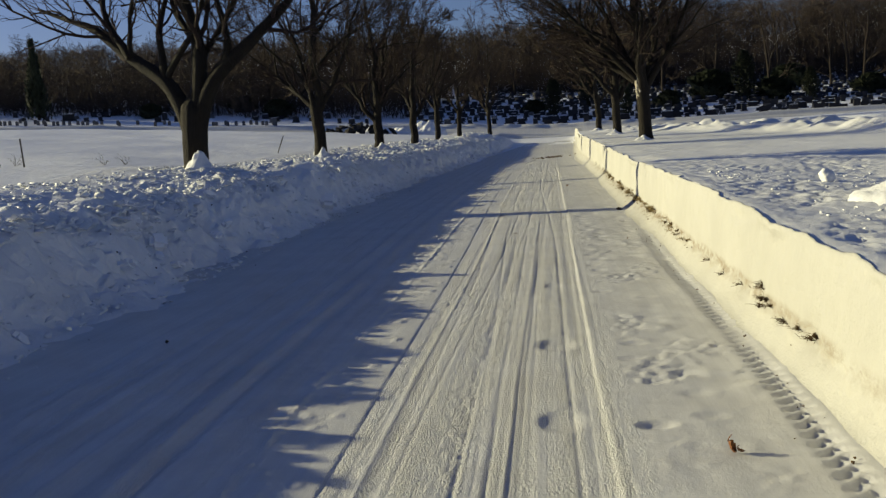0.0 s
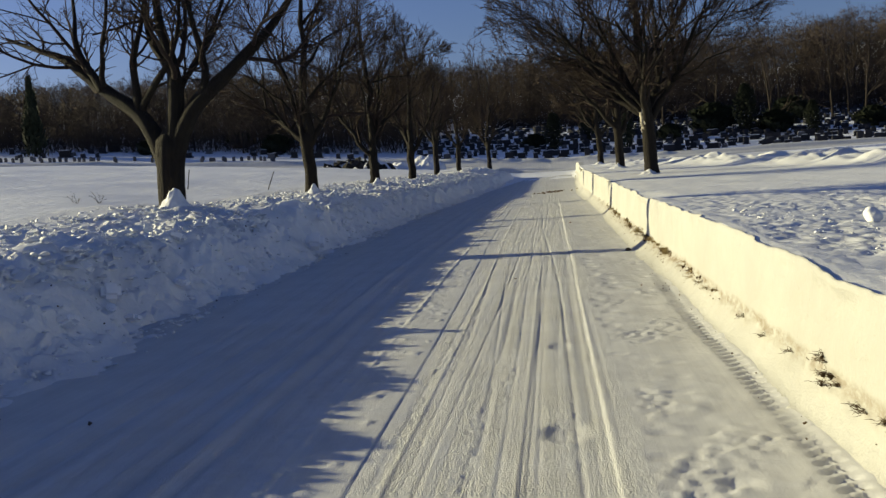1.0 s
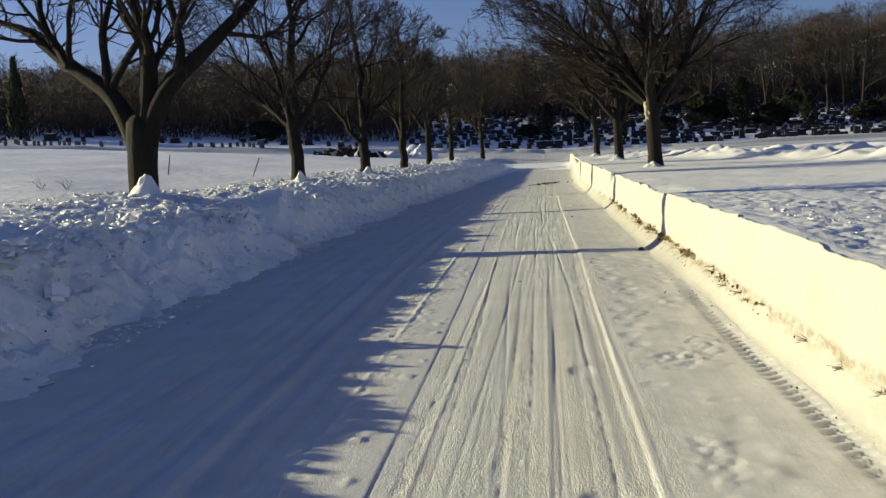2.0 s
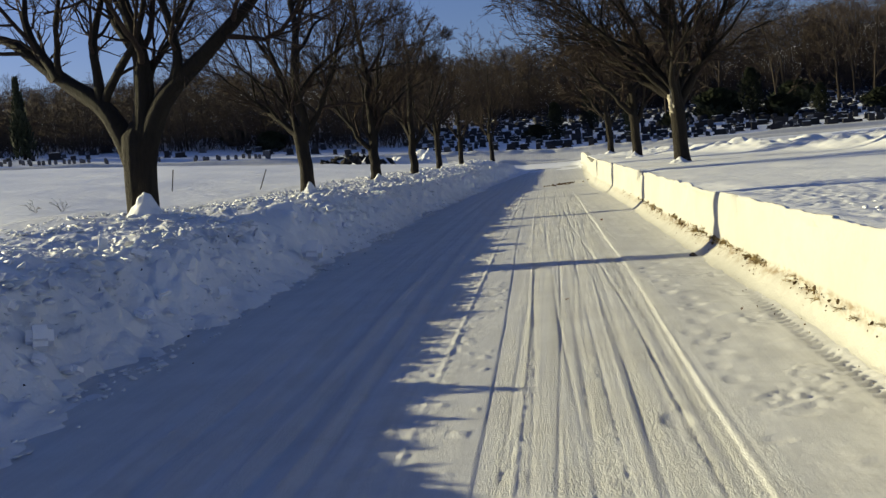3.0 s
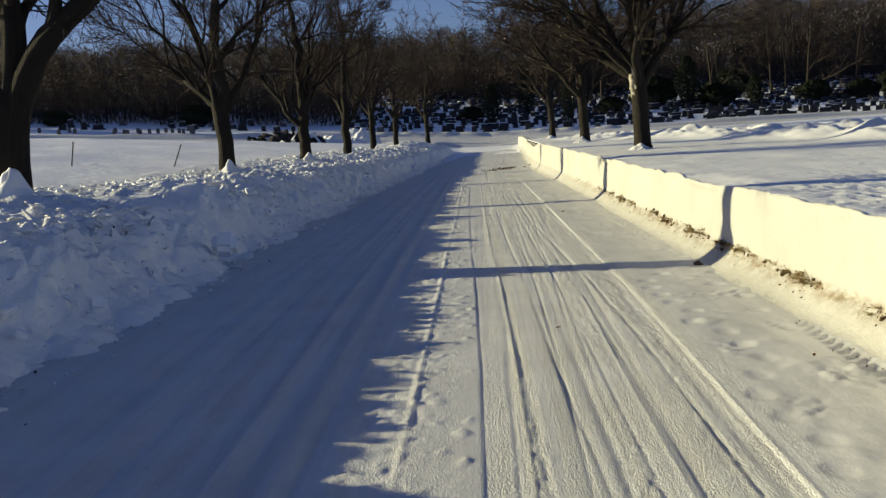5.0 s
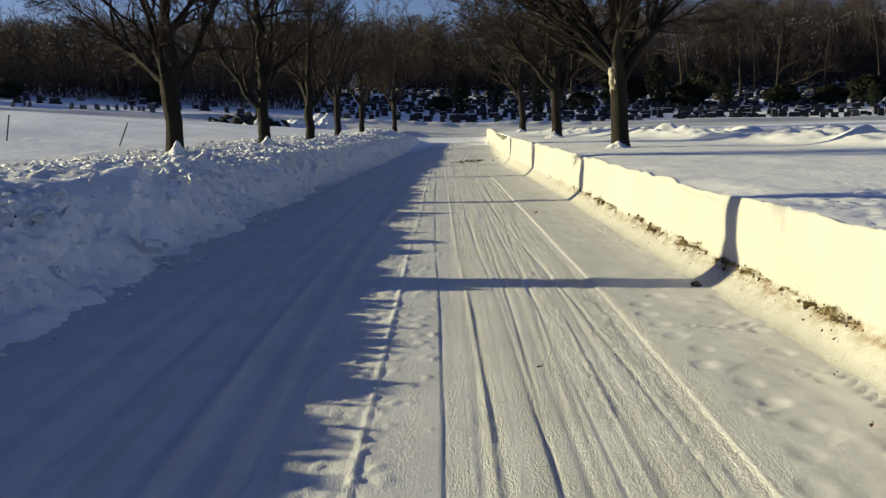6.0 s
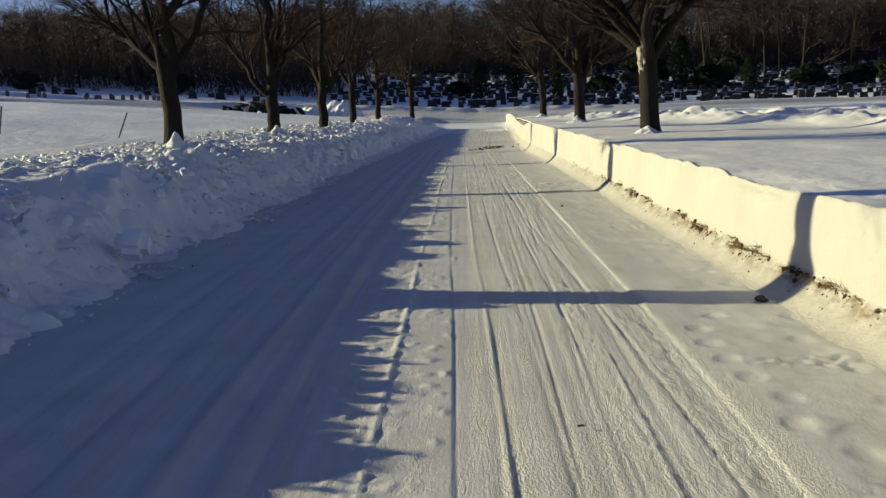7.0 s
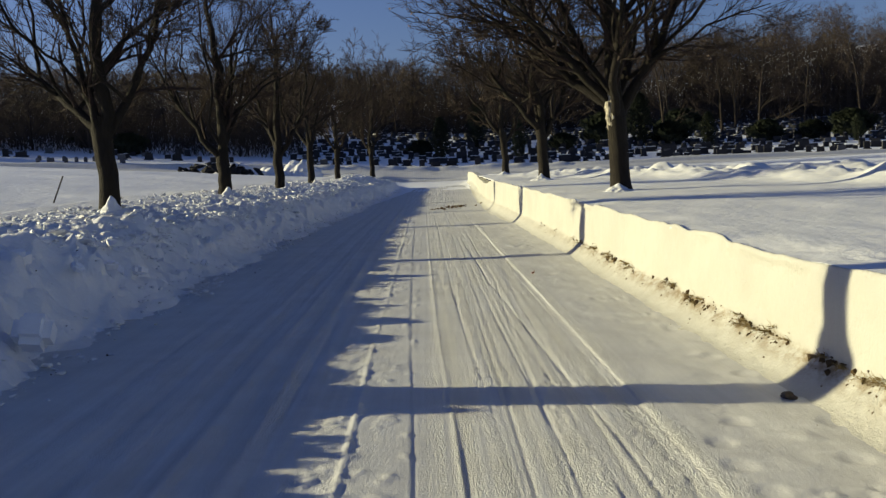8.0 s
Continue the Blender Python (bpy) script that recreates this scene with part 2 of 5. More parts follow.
def far_land(x, y):
    rise = 0.42 + 1.7 * smooth(76, 100, y) + 0.095 * np.clip(y - 98, 0, 58) + 0.12 * np.clip(y - 156, 0, 110)
    lean = 0.075 * np.clip(-x, 0, 90) - 0.014 * np.clip(x, 0, 70)
    hill = 15 * smooth(25, 130, x) * smooth(170, 330, y)
    return rise + lean * smooth(72, 96, y) + hill + 0.25 * fbm(x / 14, y / 14, 3, 41) * smooth(88, 110, y)


def land(x, y):
    if np.all(y > 90):
        return far_land(x, y)
    near = left_field(x, y) if np.all(x < -1) else np.where(x < -1, left_field(x, y), right_field(x, y))
    road = smooth(-6.8, -4.4, x - left_foot(y) - 3.95) * (1 - smooth(1.3, 2.3, x - right_face(y) + 1.42))
    near = near * (1 - road) + road_rise(y) * road
    k = smooth(70, 90, y)
    return near * (1 - k) + far_land(x, y) * k


def land_at(x, y):
    return float(land(np.array([float(x)]), np.array([float(y)]))[0])


def ground_height(x, y):
    under = smooth(-7.75, -7.25, x) * (1 - smooth(13.0, 14.5, x)) * (1 - smooth(60, 68, y)) * smooth(-9, -6, y)
    return land(x, y) - 0.25 * under


def grid_lines(*spans):
    out = []
    for a, b, step in spans:
        out.append(np.arange(a, b - step * 0.3, step))
    return np.concatenate(out + [np.array([spans[-1][1]])])


ground = tagged(new("ground", sheet("ground", grid_lines((-700, -160, 30), (-160, -30, 4), (-30, 30, 0.6), (30, 160, 4), (160, 700, 30)),
                                    grid_lines((-200, -12, 12), (-12, 92, 0.8), (92, 180, 2), (180, 340, 5), (340, 900, 40)), ground_height, FIELD)),
                "snow-covered fields and wooded hillside under low sun", "ground", kind="structure")


# ---- the ploughed road ----
TRACKS = [  # x at y = 4, 12, 22, 40; half width; depth (below 0: a ridge)
    ((-1.08, -1.12, -1.28, -1.45), 0.018, 0.012),
    ((-0.78, -0.62, -0.55, -0.45), 0.020, 0.014),
    ((-0.42, -0.65, -0.78, -0.80), 0.022, 0.016),
    ((-0.50, -0.50, -0.20, -0.10), 0.025, 0.020),
    ((-0.36, -0.38, -0.42, -0.40), 0.022, 0.018),
    ((-0.22, -0.21, -0.30, -0.25), 0.018, 0.012),
    ((-0.10, -0.02, 0.02, -0.03), 0.022, 0.007),
    ((0.05, 0.0, -0.28, -0.40), 0.026, 0.022),
    ((0.21, 0.21, 0.21, 0.20), 0.024, -0.006),
    ((-0.28, -0.26, -0.16, -0.12), 0.020, -0.008),
    ((-0.92, -0.90, -1.02, -1.10), 0.025, -0.010),
    ((-1.52, -1.52, -1.55, -1.65), 0.030, -0.017),
    ((-1.95, -1.96, -1.98, -2.05), 0.040, 0.026),
    ((-2.08, -2.10, -2.10, -2.15), 0.045, -0.030),
    ((-2.22, -2.23, -2.24, -2.28), 0.050, 0.034),
    ((-2.40, -2.38, -2.40, -2.45), 0.045, -0.026),
    ((-2.56, -2.54, -2.58, -2.62), 0.045, 0.026),
    ((-2.75, -2.72, -2.78, -2.80), 0.050, -0.020),
    ((-2.92, -2.90, -2.95, -2.95), 0.050, 0.024),
    ((-3.15, -3.12, -3.15, -3.12), 0.060, -0.016),
    ((-3.32, -3.30, -3.34, -3.30), 0.060, 0.016),
]


def x_mid(xs):
    return sum(xs) / len(xs)


def pit(x, y, px, py, rx, ry, deep):
    d = ((x - px) / rx) ** 2 + ((y - py) / ry) ** 2
    return -deep * np.exp(-d * d) + 0.12 * deep * np.exp(-(np.sqrt(d) - 1.35) ** 2 * 8)


PITS = [(-0.03, 6.40, 0.13, 0.16, 0.022), (-0.04, 8.86, 0.08, 0.14, 0.012), (-0.02, 4.65, 0.11, 0.15, 0.017), (0.45, 4.5, 0.09, 0.06, 0.02)]
step_random = random.Random(4)
for k in range(16):
    PITS.append((0.50 + step_random.uniform(-0.14, 0.14), 9.6 + 0.36 * k, 0.07, 0.09, 0.009))
for k in range(12):
    PITS.append((0.55 + step_random.uniform(-0.2, 0.25), 4.6 + 0.42 * k, 0.08, 0.06, 0.008))
for k in range(10):
    PITS.append((1.02 + step_random.uniform(-0.08, 0.1), 12.5 + 0.6 * k, 0.07, 0.09, 0.008))


def road_height(x, y):
    z = road_level(y) + 0.014 * fbm(x / 1.3, y / 2.5, 3, 61)
    wander = 0.009 * fbm(y / 3.0, y * 0, 2, 66)
    for k, (xs, w, deep) in enumerate(TRACKS):
        c = np.interp(y, [4, 12, 22, 40], xs) + wander * (1 + 0.3 * (k % 3)) + 0.0018 * fbm(y / 0.8, y * 0 + k, 2, 70 + k)
        vary = np.clip(0.8 + 0.6 * fbm(y / 3.5, y * 0 + 3 * k, 2, 80 + k), 0.25, 1.2)
        z = z - (0.30 if x_mid(xs) > -1.3 and deep > 0 else 0.55) * deep * vary * np.exp(-((x - c) / (0.55 * w if w < 0.04 else 0.7 * w)) ** 2)
    comb = smooth(-1.1, -0.95, x) * (1 - smooth(0.22, 0.36, x))
    xw = x - wander
    brow = np.interp(y, [4, 12, 22, 40], TRACKS[0][0])
    z = z + (0.013 * smooth(0.185, 0.225, xw) + 0.004 * (1 - smooth(-0.02, 0.02, xw - brow))) * (1 - smooth(30, 42, y))
    clumpy = np.clip(0.35 + 2.0 * fbm(xw * 7.0, y * 0.22, 3, 94), 0.05, 1.0)
    crease = np.exp(-(fbm(xw * 4.5 + 0.03 * y, y * 0.035, 2, 96) / 0.055) ** 2) * np.clip(0.6 + fbm(x * 2, y * 0.2, 2, 97), 0.15, 1)
    crease = crease + 0.7 * np.exp(-(fbm(xw * 6.5 - 0.02 * y, y * 0.03, 2, 156) / 0.05) ** 2)
    z = z + comb * (0.0018 * fbm(xw * 7 + 0.03 * y, y * 0.04, 2, 91) + 0.0010 * fbm(xw * 20, y * 0.10, 2, 93) + 0.0050 * clumpy * fbm(x * 30, y * 17, 2, 92) - 0.0042 * crease)
    crumbs = smooth(-2.2, -1.75, x) * (1 - smooth(-1.50, -1.44, x) * 0.85) * (1 - smooth(-1.3, -1.15, x))
    z = z + crumbs * (0.012 * lumps(x, y, 0.07, 95, 0.35, 2.0) + 0.007 * fbm(x * 11, y * 8, 2, 96)) + 0.012 * smooth(-1.5, -1.4, x) * (1 - smooth(-1.2, -1.15, x)) * lumps(x, y, 0.11, 155, 0.22, 2.0)
    right = smooth(0.3, 0.5, x)
    z = z + right * (0.010 * fbm(x / 0.3, y / 0.35, 4, 97) + 0.02 * lumps(x, y, 0.25, 98, 0.10, 1.2))
    scuff = smooth(0.12, 0.45, fbm(x / 0.45, y / 0.6, 3, 151)) * right * (1 - smooth(1.05, 1.2, x))
    z = z + scuff * (0.014 * fbm(x / 0.05, y / 0.05, 3, 152) + 0.012 * lumps(x, y, 0.10, 153, 0.4, 2.5))
    for p in PITS:
        near = (np.abs(x - p[0]) < 0.4) & (np.abs(y - p[1]) < 0.6)
        z[near] += pit(x[near], y[near], *p)
    # one tyre's lugs beside the cut wall
    lane = np.exp(-((x - 1.165 + 0.02 * np.sin(y * 0.7)) / 0.068) ** 4)
    side = np.sign(x - 1.17 + 0.02 * np.sin(y * 0.7))
    lug = smooth(0.25, 0.55, np.sin((y + 0.6 * side * (x - 1.17) + 0.035 * side) * 6.283 / 0.125))
    z = z - lane * (1 - smooth(9.5, 14, y)) * (0.008 + 0.026 * lug * np.clip(0.8 + fbm(y / 0.9, x * 0, 2, 99), 0.2, 1.2))
    rough_left = (1 - smooth(-3.6, -2.2, x))
    z = z + rough_left * 0.02 * fbm(x / 0.6, y / 0.9, 4, 100)
    edge = (1 - smooth(0.0, 0.25, x - left_foot(y) + 0.90))
    return z - 0.25 * edge - 0.25 * smooth(0.0, 0.3, x - right_face(y)) 


def shifted_road(name):
    xs = grid_lines((-5.1, -3.5, 0.07), (-3.5, -1.72, 0.03), (-1.72, -1.2, 0.016), (-1.2, 0.38, 0.0105), (0.38, 1.70, 0.022))
    ys = grid_lines((-8, 1, 0.4), (1, 3, 0.1), (3, 17, 0.025), (17, 30, 0.07), (30, 45, 0.16), (45, 90, 0.6))
    X, Y = np.meshgrid(xs, ys, indexing="ij")
    Z = road_height(X, Y)
    far = smooth(42, 80, Y)
    XW = X + far * (1.7 + (0.75 - 1.7) * np.clip((X + 4) / 5.4, 0, 1))
    return mesh_np(name, np.stack([XW, Y, Z], -1).reshape(-1, 3), grid_faces(len(xs), len(ys)), ROAD)


road = tagged(new("road", shifted_road("road")), "packed snow on a narrow ploughed lane with tyre ruts", "road", kind="structure")

# ---- left bank of ploughed snow ----
HEAPS = [(-6.55, 16.8), (-6.35, 26.6), (-6.35, 36.1), (-6.35, 46.0), (-6.3, 55.2), (-5.9, 64.7)]


def bank_height(x, y):
    foot = left_foot(y) - 0.42 + 0.34 * fbm(y / 1.1, x * 0.3, 4, 101) + 0.14 * fbm(y / 0.22, x * 2.0, 3, 102)
    e = foot - x
    z = bank_profile(e)
    e = e + 0.36 * smooth(0.0, 0.6, e)
    z = z + 0.055 * (1 - smooth(8, 13, y)) * np.exp(-((e - 1.35) / 0.45) ** 2)
    face = smooth(0.05, 0.4, e) * (1 - smooth(0.85, 1.2, e))
    top = smooth(0.85, 1.15, e) * (1 - smooth(3.0, 3.6, e + 0.5 * fbm(y / 2.0, y * 0, 2, 103)))
    z = z + 0.10 * fbm(x / 0.7, y / 0.8, 4, 105) * (face + top)
    z = z - 0.03 * face
    shoulder = smooth(17.0, 17.6, y) * (1 - smooth(19.8, 20.8, y)) * (1 - smooth(1.6, 2.1, e))
    patchy = (1 - 0.85 * shoulder) * 0.75 + 0.8 * np.clip(fbm(x / 1.6, y / 2.2, 2, 117) + 0.35, 0, 1)
    z = z + top * patchy * (0.065 * lumps(x, y * 0.8, 0.34, 111, 0.6, 3.0) + 0.06 * lumps(x, y, 0.17, 113, 0.6, 4.0) - 0.04)
    z = z + np.interp(y, [10, 13.5, 15, 23, 26, 60], [0.03, 0.03, 0.085, 0.085, 0.05, 0.05]) * np.exp(-((e - 1.4) / 0.5) ** 2)
    # higher humps of the crest
    for hy, lift, long_ in ((4.87, 0.05, 0.16), (5.34, 0.06, 0.15), (6.17, 0.07, 0.2), (7.26, 0.10, 0.22), (8.7, 0.06, 0.25), (10.65, 0.13, 0.26), (13.5, 0.10, 0.10), (19.0, 0.08, 0.15), (19.9, 0.16, 0.12), (24.1, 0.10, 0.15), (29.5, 0.10, 0.2)):
        z = z + lift * np.exp(-((y - hy) / long_) ** 2 - ((e - 1.35) / 0.35) ** 2)
    # smoother shoulder next to the nearest trunk
    for hx, hy in HEAPS:
        d = np.hypot((x - hx - 0.1) * 1.0, (y - hy) * 0.9)
        z = z + 0.07 * np.exp(-(d / 0.5) ** 2)
    out = left_foot(y) - x
    z = z * (1 - smooth(1.4, 4.0, out)) + (left_field(x, y) + 0.025 - 0.07 * smooth(4.35, 4.8, out)) * smooth(1.4, 4.0, out)
    z = z + 0.3 * road_rise(y)
    ends = 1 - smooth(74, 81, y)
    z = z * ends + (land(x, y) - 0.3) * (1 - ends)
    return z - 0.3 * smooth(4.75, 4.95, left_foot(y) - x)


def bank_mesh(name):
    xs = grid_lines((-8.9, -7.4, 0.15), (-7.4, -5.3, 0.045), (-5.3, -4.15, 0.024), (-4.15, -3.7, 0.05))
    ys = grid_lines((-8, 4, 0.2), (4, 30, 0.05), (30, 58, 0.14), (58, 84, 0.4))
    X, Y = np.meshgrid(xs, ys, indexing="ij")
    X = X + (left_foot(Y) + 3.95)
    Z = bank_height(X, Y)
    # clods and hollows of the steep face stand out at right angles to it
    slope = np.gradient(Z, axis=0) / np.gradient(X, axis=0)
    flat = np.clip(-bank_profile(left_foot(Y) - 0.42 - X), -0.9, 0) * 1.35
    out = left_foot(Y) - 0.42 - X
    face = smooth(-0.20, 0.08, out) * (1 - smooth(0.60, 0.85, out)) * (1 - smooth(60, 72, Y))
    D = 0.15 * lumps(flat, Y, 0.52, 107, 0.75, 1.1) + 0.11 * lumps(flat + 3.3, Y, 0.27, 108, 0.65, 1.5) + 0.045 * lumps(flat + 1.7, Y, 0.13, 109, 0.5, 1.8) + 0.05 * fbm(flat / 0.35, Y / 0.4, 3, 110) - 0.09
    steep = np.clip(slope, -1.6, 0.3)
    size = np.sqrt(1 + steep * steep)
    X, Z = X - face * D * steep / size, Z + face * D / size
    return mesh_np(name, np.stack([X, Y, Z], -1).reshape(-1, 3), grid_faces(len(xs), len(ys)), BANK)


bank = tagged(new("snow_bank", bank_mesh("snow_bank")), "high bank of broken ploughed snow along the lane", "snow bank", kind="structure")


def bank_at(x, y):
    return float(bank_height(np.array([float(x)]), np.array([float(y)]))[0])


def clod_meshes(count, mat, seed, flat=0.7, name="snow_chunk"):
    rng = random.Random(seed)
    out = []
    for _ in range(count):
        bm = bmesh.new()
        for _ in range(11):
            p = Vector((rng.uniform(-1, 1), rng.uniform(-1, 1), rng.uniform(-1, 1) * flat))
            p *= 0.5 * max(0.55, min(1.0, 0.75 / max(abs(p.x), abs(p.y), abs(p.z) / flat)))
            bm.verts.new(p)
        hull = bmesh.ops.convex_hull(bm, input=bm.verts)
        bmesh.ops.delete(bm, geom=list({g for g in hull["geom_interior"] if isinstance(g, bmesh.types.BMVert)}), context="VERTS")
        bmesh.ops.triangulate(bm, faces=bm.faces)
        out.append(mesh_bm(name, bm, mat))
    return out


def joined_clods(name, meshes, places, mat):
    """One mesh of many clods: places are (x, y, z, size, turn, tip)."""
    V, F, base = [], [], 0
    data = []
    for me in meshes:
        v = np.empty(len(me.vertices) * 3, np.float32)
        me.vertices.foreach_get("co", v)
        f = np.empty(len(me.loops), np.int32)
        me.loops.foreach_get("vertex_index", f)
        data.append((v.reshape(-1, 3), f.reshape(-1, 3)))
    for k, (x, y, z, s, turn, tip) in enumerate(places):
        v, f = data[k % len(data)]
        r = np.array(Euler((tip, tip * 0.6, turn)).to_matrix())
        V.append(v @ r.T * s + (x, y, z))
        F.append(f + base)
        base += len(v)
    return mesh_np(name, np.concatenate(V), np.concatenate(F), mat, soft=False)


CLODS = clod_meshes(14, SNOW, 3, 0.36)
# upright shards on the crest, whose long shadows cross the lane
shard_random = random.Random(5)
for y in (10.75, 13.4, 15.1, 18.6, 20.2, 22.4, 24.9, 28.7, 31.5, 34.8):
    ex = 1.5 + shard_random.uniform(-0.12, 0.15)
    sx = float(left_foot(np.array([y]))[0]) - ex
    s = shard_random.uniform(0.12, 0.20)
    ob = part("snow_chunk", CLODS[int(y * 7) % 14], bank)
    ob.matrix_basis = Matrix.LocRotScale((sx, y, bank_at(sx, y) + s * 0.35), Euler((1.3, 0.3, y)), (s * 0.8, s * 1.5, s * 0.9))
rng = random.Random(11)
spots = []
for _ in range(9500):
    y = 3 + 73 * rng.random() ** 1.4
    u = rng.random()
    e = rng.gauss(1.25, 0.2) if u < 0.22 else (rng.uniform(1.0, 3.7) if u < 0.72 else (rng.uniform(0.3, 1.3) if u < 0.86 else rng.gauss(0.34, 0.16)))
    e += 0.1 * math.sin(y)
    if 17.2 < y < 20.4 and 0.9 < e < 1.9 and rng.random() < 0.85:
        continue
    x = float(left_foot(np.array([y]))[0]) - e
    s = (0.045 + 0.15 * rng.random() ** 2.2) * (1.0 if u < 0.72 else 0.6)
    if rng.random() < 0.04 and u < 0.72:
        s *= 1.5
    spots.append((x, y, s, rng.uniform(0, 6.28), rng.uniform(-0.5, 0.5)))
spot_x, spot_y = np.array([p[0] for p in spots]), np.array([p[1] for p in spots])
bank_z = np.maximum(bank_height(spot_x, spot_y), road_height(spot_x, spot_y))
spots = [(x, y, float(z) + s * 0.16, s, turn, tip) for (x, y, s, turn, tip), z in zip(spots, bank_z)]
spots.sort(key=lambda p: -p[3] if 5 < p[1] < 34 else 1)
for k, (x, y, z, s, turn, tip) in enumerate(spots[:275]):
    ob = part("snow_chunk", CLODS[k % 14], bank)
    ob.matrix_basis = Matrix.LocRotScale((x, y, z), Euler((tip, tip * 0.6, turn)), (s, s, s))
tagged(part("snow_crumbs", joined_clods("snow_crumbs", CLODS, spots[275:], SNOW), bank), kind="stuff")
# pale square-cut block stuck in the bank's face
bm = bmesh.new()
bmesh.ops.create_cube(bm, size=0.26)
bmesh.ops.bevel(bm, geom=bm.edges[:], offset=0.06, segments=6, affect="EDGES")
block_mesh = mesh_bm("snow_block", bm, FIELD)
for bx, by, bz, s, turn in ((-4.36, 17.76, 0.38, 1.2, 0.12), (-4.52, 14.1, 0.26, 0.7, 0.5), (-4.75, 10.6, 0.46, 0.8, 0.6), (-4.8, 21.2, 0.55, 0.6, 0.2)):
    ob = part("snow_block", block_mesh, bank, "pale smooth snow block")
    ob.matrix_basis = Matrix.LocRotScale((bx, by, bz), Euler((-0.55, 0.12, turn)), (s, s, s * 0.9))
block_random = random.Random(17)
for _ in range(46):
    by, e = block_random.uniform(5, 32), block_random.uniform(0.40, 1.25)
    bx = -3.95 - e
    s = block_random.uniform(0.3, 0.8)
    ob = part("snow_block", block_mesh, bank, "pale smooth snow block")
    ob.matrix_basis = Matrix.LocRotScale((bx, by, bank_at(bx, by) - 0.02 * s), Euler((block_random.gauss(0, 0.3), block_random.gauss(0.5, 0.3), block_random.uniform(0, 3))), (s, s * 1.2, s * 0.5))


# ---- right: the snow cut off upright by the plough ----
def field_edge(y):
    """Height of the field where it breaks off."""
    x = right_face(y) + 0.12
    return right_field(x, y) + 0.010 - 0.085 * (1 - smooth(4, 12, y))


WALL_PROFILE = [(-0.52, -0.05), (-0.45, -0.004), (-0.40, 0.004), (-0.35, 0.012), (-0.30, 0.026), (-0.25, 0.046), (-0.21, 0.066), (-0.17, 0.090), (-0.13, 0.117), (-0.095, 0.143), (-0.065, 0.167), (-0.04, 0.188), (-0.02, 0.207), (-0.012, 0.23), (-0.005, 0.25), (0.0, 0.28), (0.004, 0.32),
            (0.007, 0.38), (0.01, 0.44), (0.013, 0.50), (0.016, 0.56), (0.02, 0.62), (0.024, 0.68), (0.03, 0.73), (0.034, 0.77), (0.037, 0.80), (0.041, 0.825), (0.047, 0.841), (0.054, 0.849), (0.062, 0.850), (0.10, 0.850), (0.20, 0.850), (0.36, 0.845)]


def edge_chip(y):
    """How far the brink of the cut is broken back."""
    return 0.05 * fbm(y / 0.30, y * 0, 4, 131) * (1 - 0.6 * smooth(14, 22, y))


def edge_bump(y):
    return 0.035 * fbm(y / 0.6, y * 0, 4, 127)


def wall_place(Y, dx, dz):
    """Where the profile's point dx, dz lies at Y on the cut face."""
    up = np.clip(dz / 0.85, 0, 1)
    dx = np.where(dx < 0, dx * (0.36 + 0.36 * smooth(10, 15, Y)), dx)
    out = smooth(0.1, 0.3, dz) * (dx < 0.06)
    bulge = out * 0.022 * fbm(Y / 0.45, dz * 2.2, 3, 123) + out * 0.05 * smooth(0.25, 0.6, fbm(Y / 0.9, dz * 1.2, 2, 124))
    bulge = np.minimum(bulge, 0.028) * (1 - smooth(0.74, 0.82, dz))
    ledge = np.exp(-((dz - 0.21 - 0.03 * fbm(Y / 0.8, Y * 0, 2, 125)) / 0.045) ** 2) * 0.045 * fbm(Y / 0.14, dz * 6, 3, 126)
    chips = edge_chip(Y) * smooth(0.66, 0.84, dz)
    X = right_face(Y) + dx + bulge + ledge + chips
    far = smooth(44, 52, Y)
    top = field_edge(Y) * (1 - far) + (0.86 + 1.1 * road_rise(Y)) * far
    Z = dz / 0.85 * (top + edge_bump(Y)) + road_level(Y) * (1 - up)
    Z = Z - 0.12 * smooth(0.058, 0.12, dx) * (1 - smooth(40, 46, Y))
    Z = Z + (1 - up) * 0.006 * fbm(X / 0.15, Y / 0.2, 3, 128)
    return X, Z


def on_wall(y, dz):
    """A point of the cut face at height dz of its profile."""
    P = np.array(WALL_PROFILE[:23])
    x, z = wall_place(np.array([float(y)]), np.array([np.interp(dz, P[:, 1], P[:, 0])]), np.array([float(dz)]))
    return float(x[0]), float(z[0])


def wall_mesh(name):
    ys = grid_lines((-8, 1, 0.3), (1, 26, 0.06), (26, 82, 0.25))
    P = np.array(WALL_PROFILE)
    S, Y = np.meshgrid(np.arange(len(P)), ys, indexing="ij")
    dx, dz = P[S, 0], P[S, 1]
    X, Z = wall_place(Y, dx, dz)
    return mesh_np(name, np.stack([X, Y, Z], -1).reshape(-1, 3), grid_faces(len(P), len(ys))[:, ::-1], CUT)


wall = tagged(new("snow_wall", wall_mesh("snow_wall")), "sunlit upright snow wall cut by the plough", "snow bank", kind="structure")


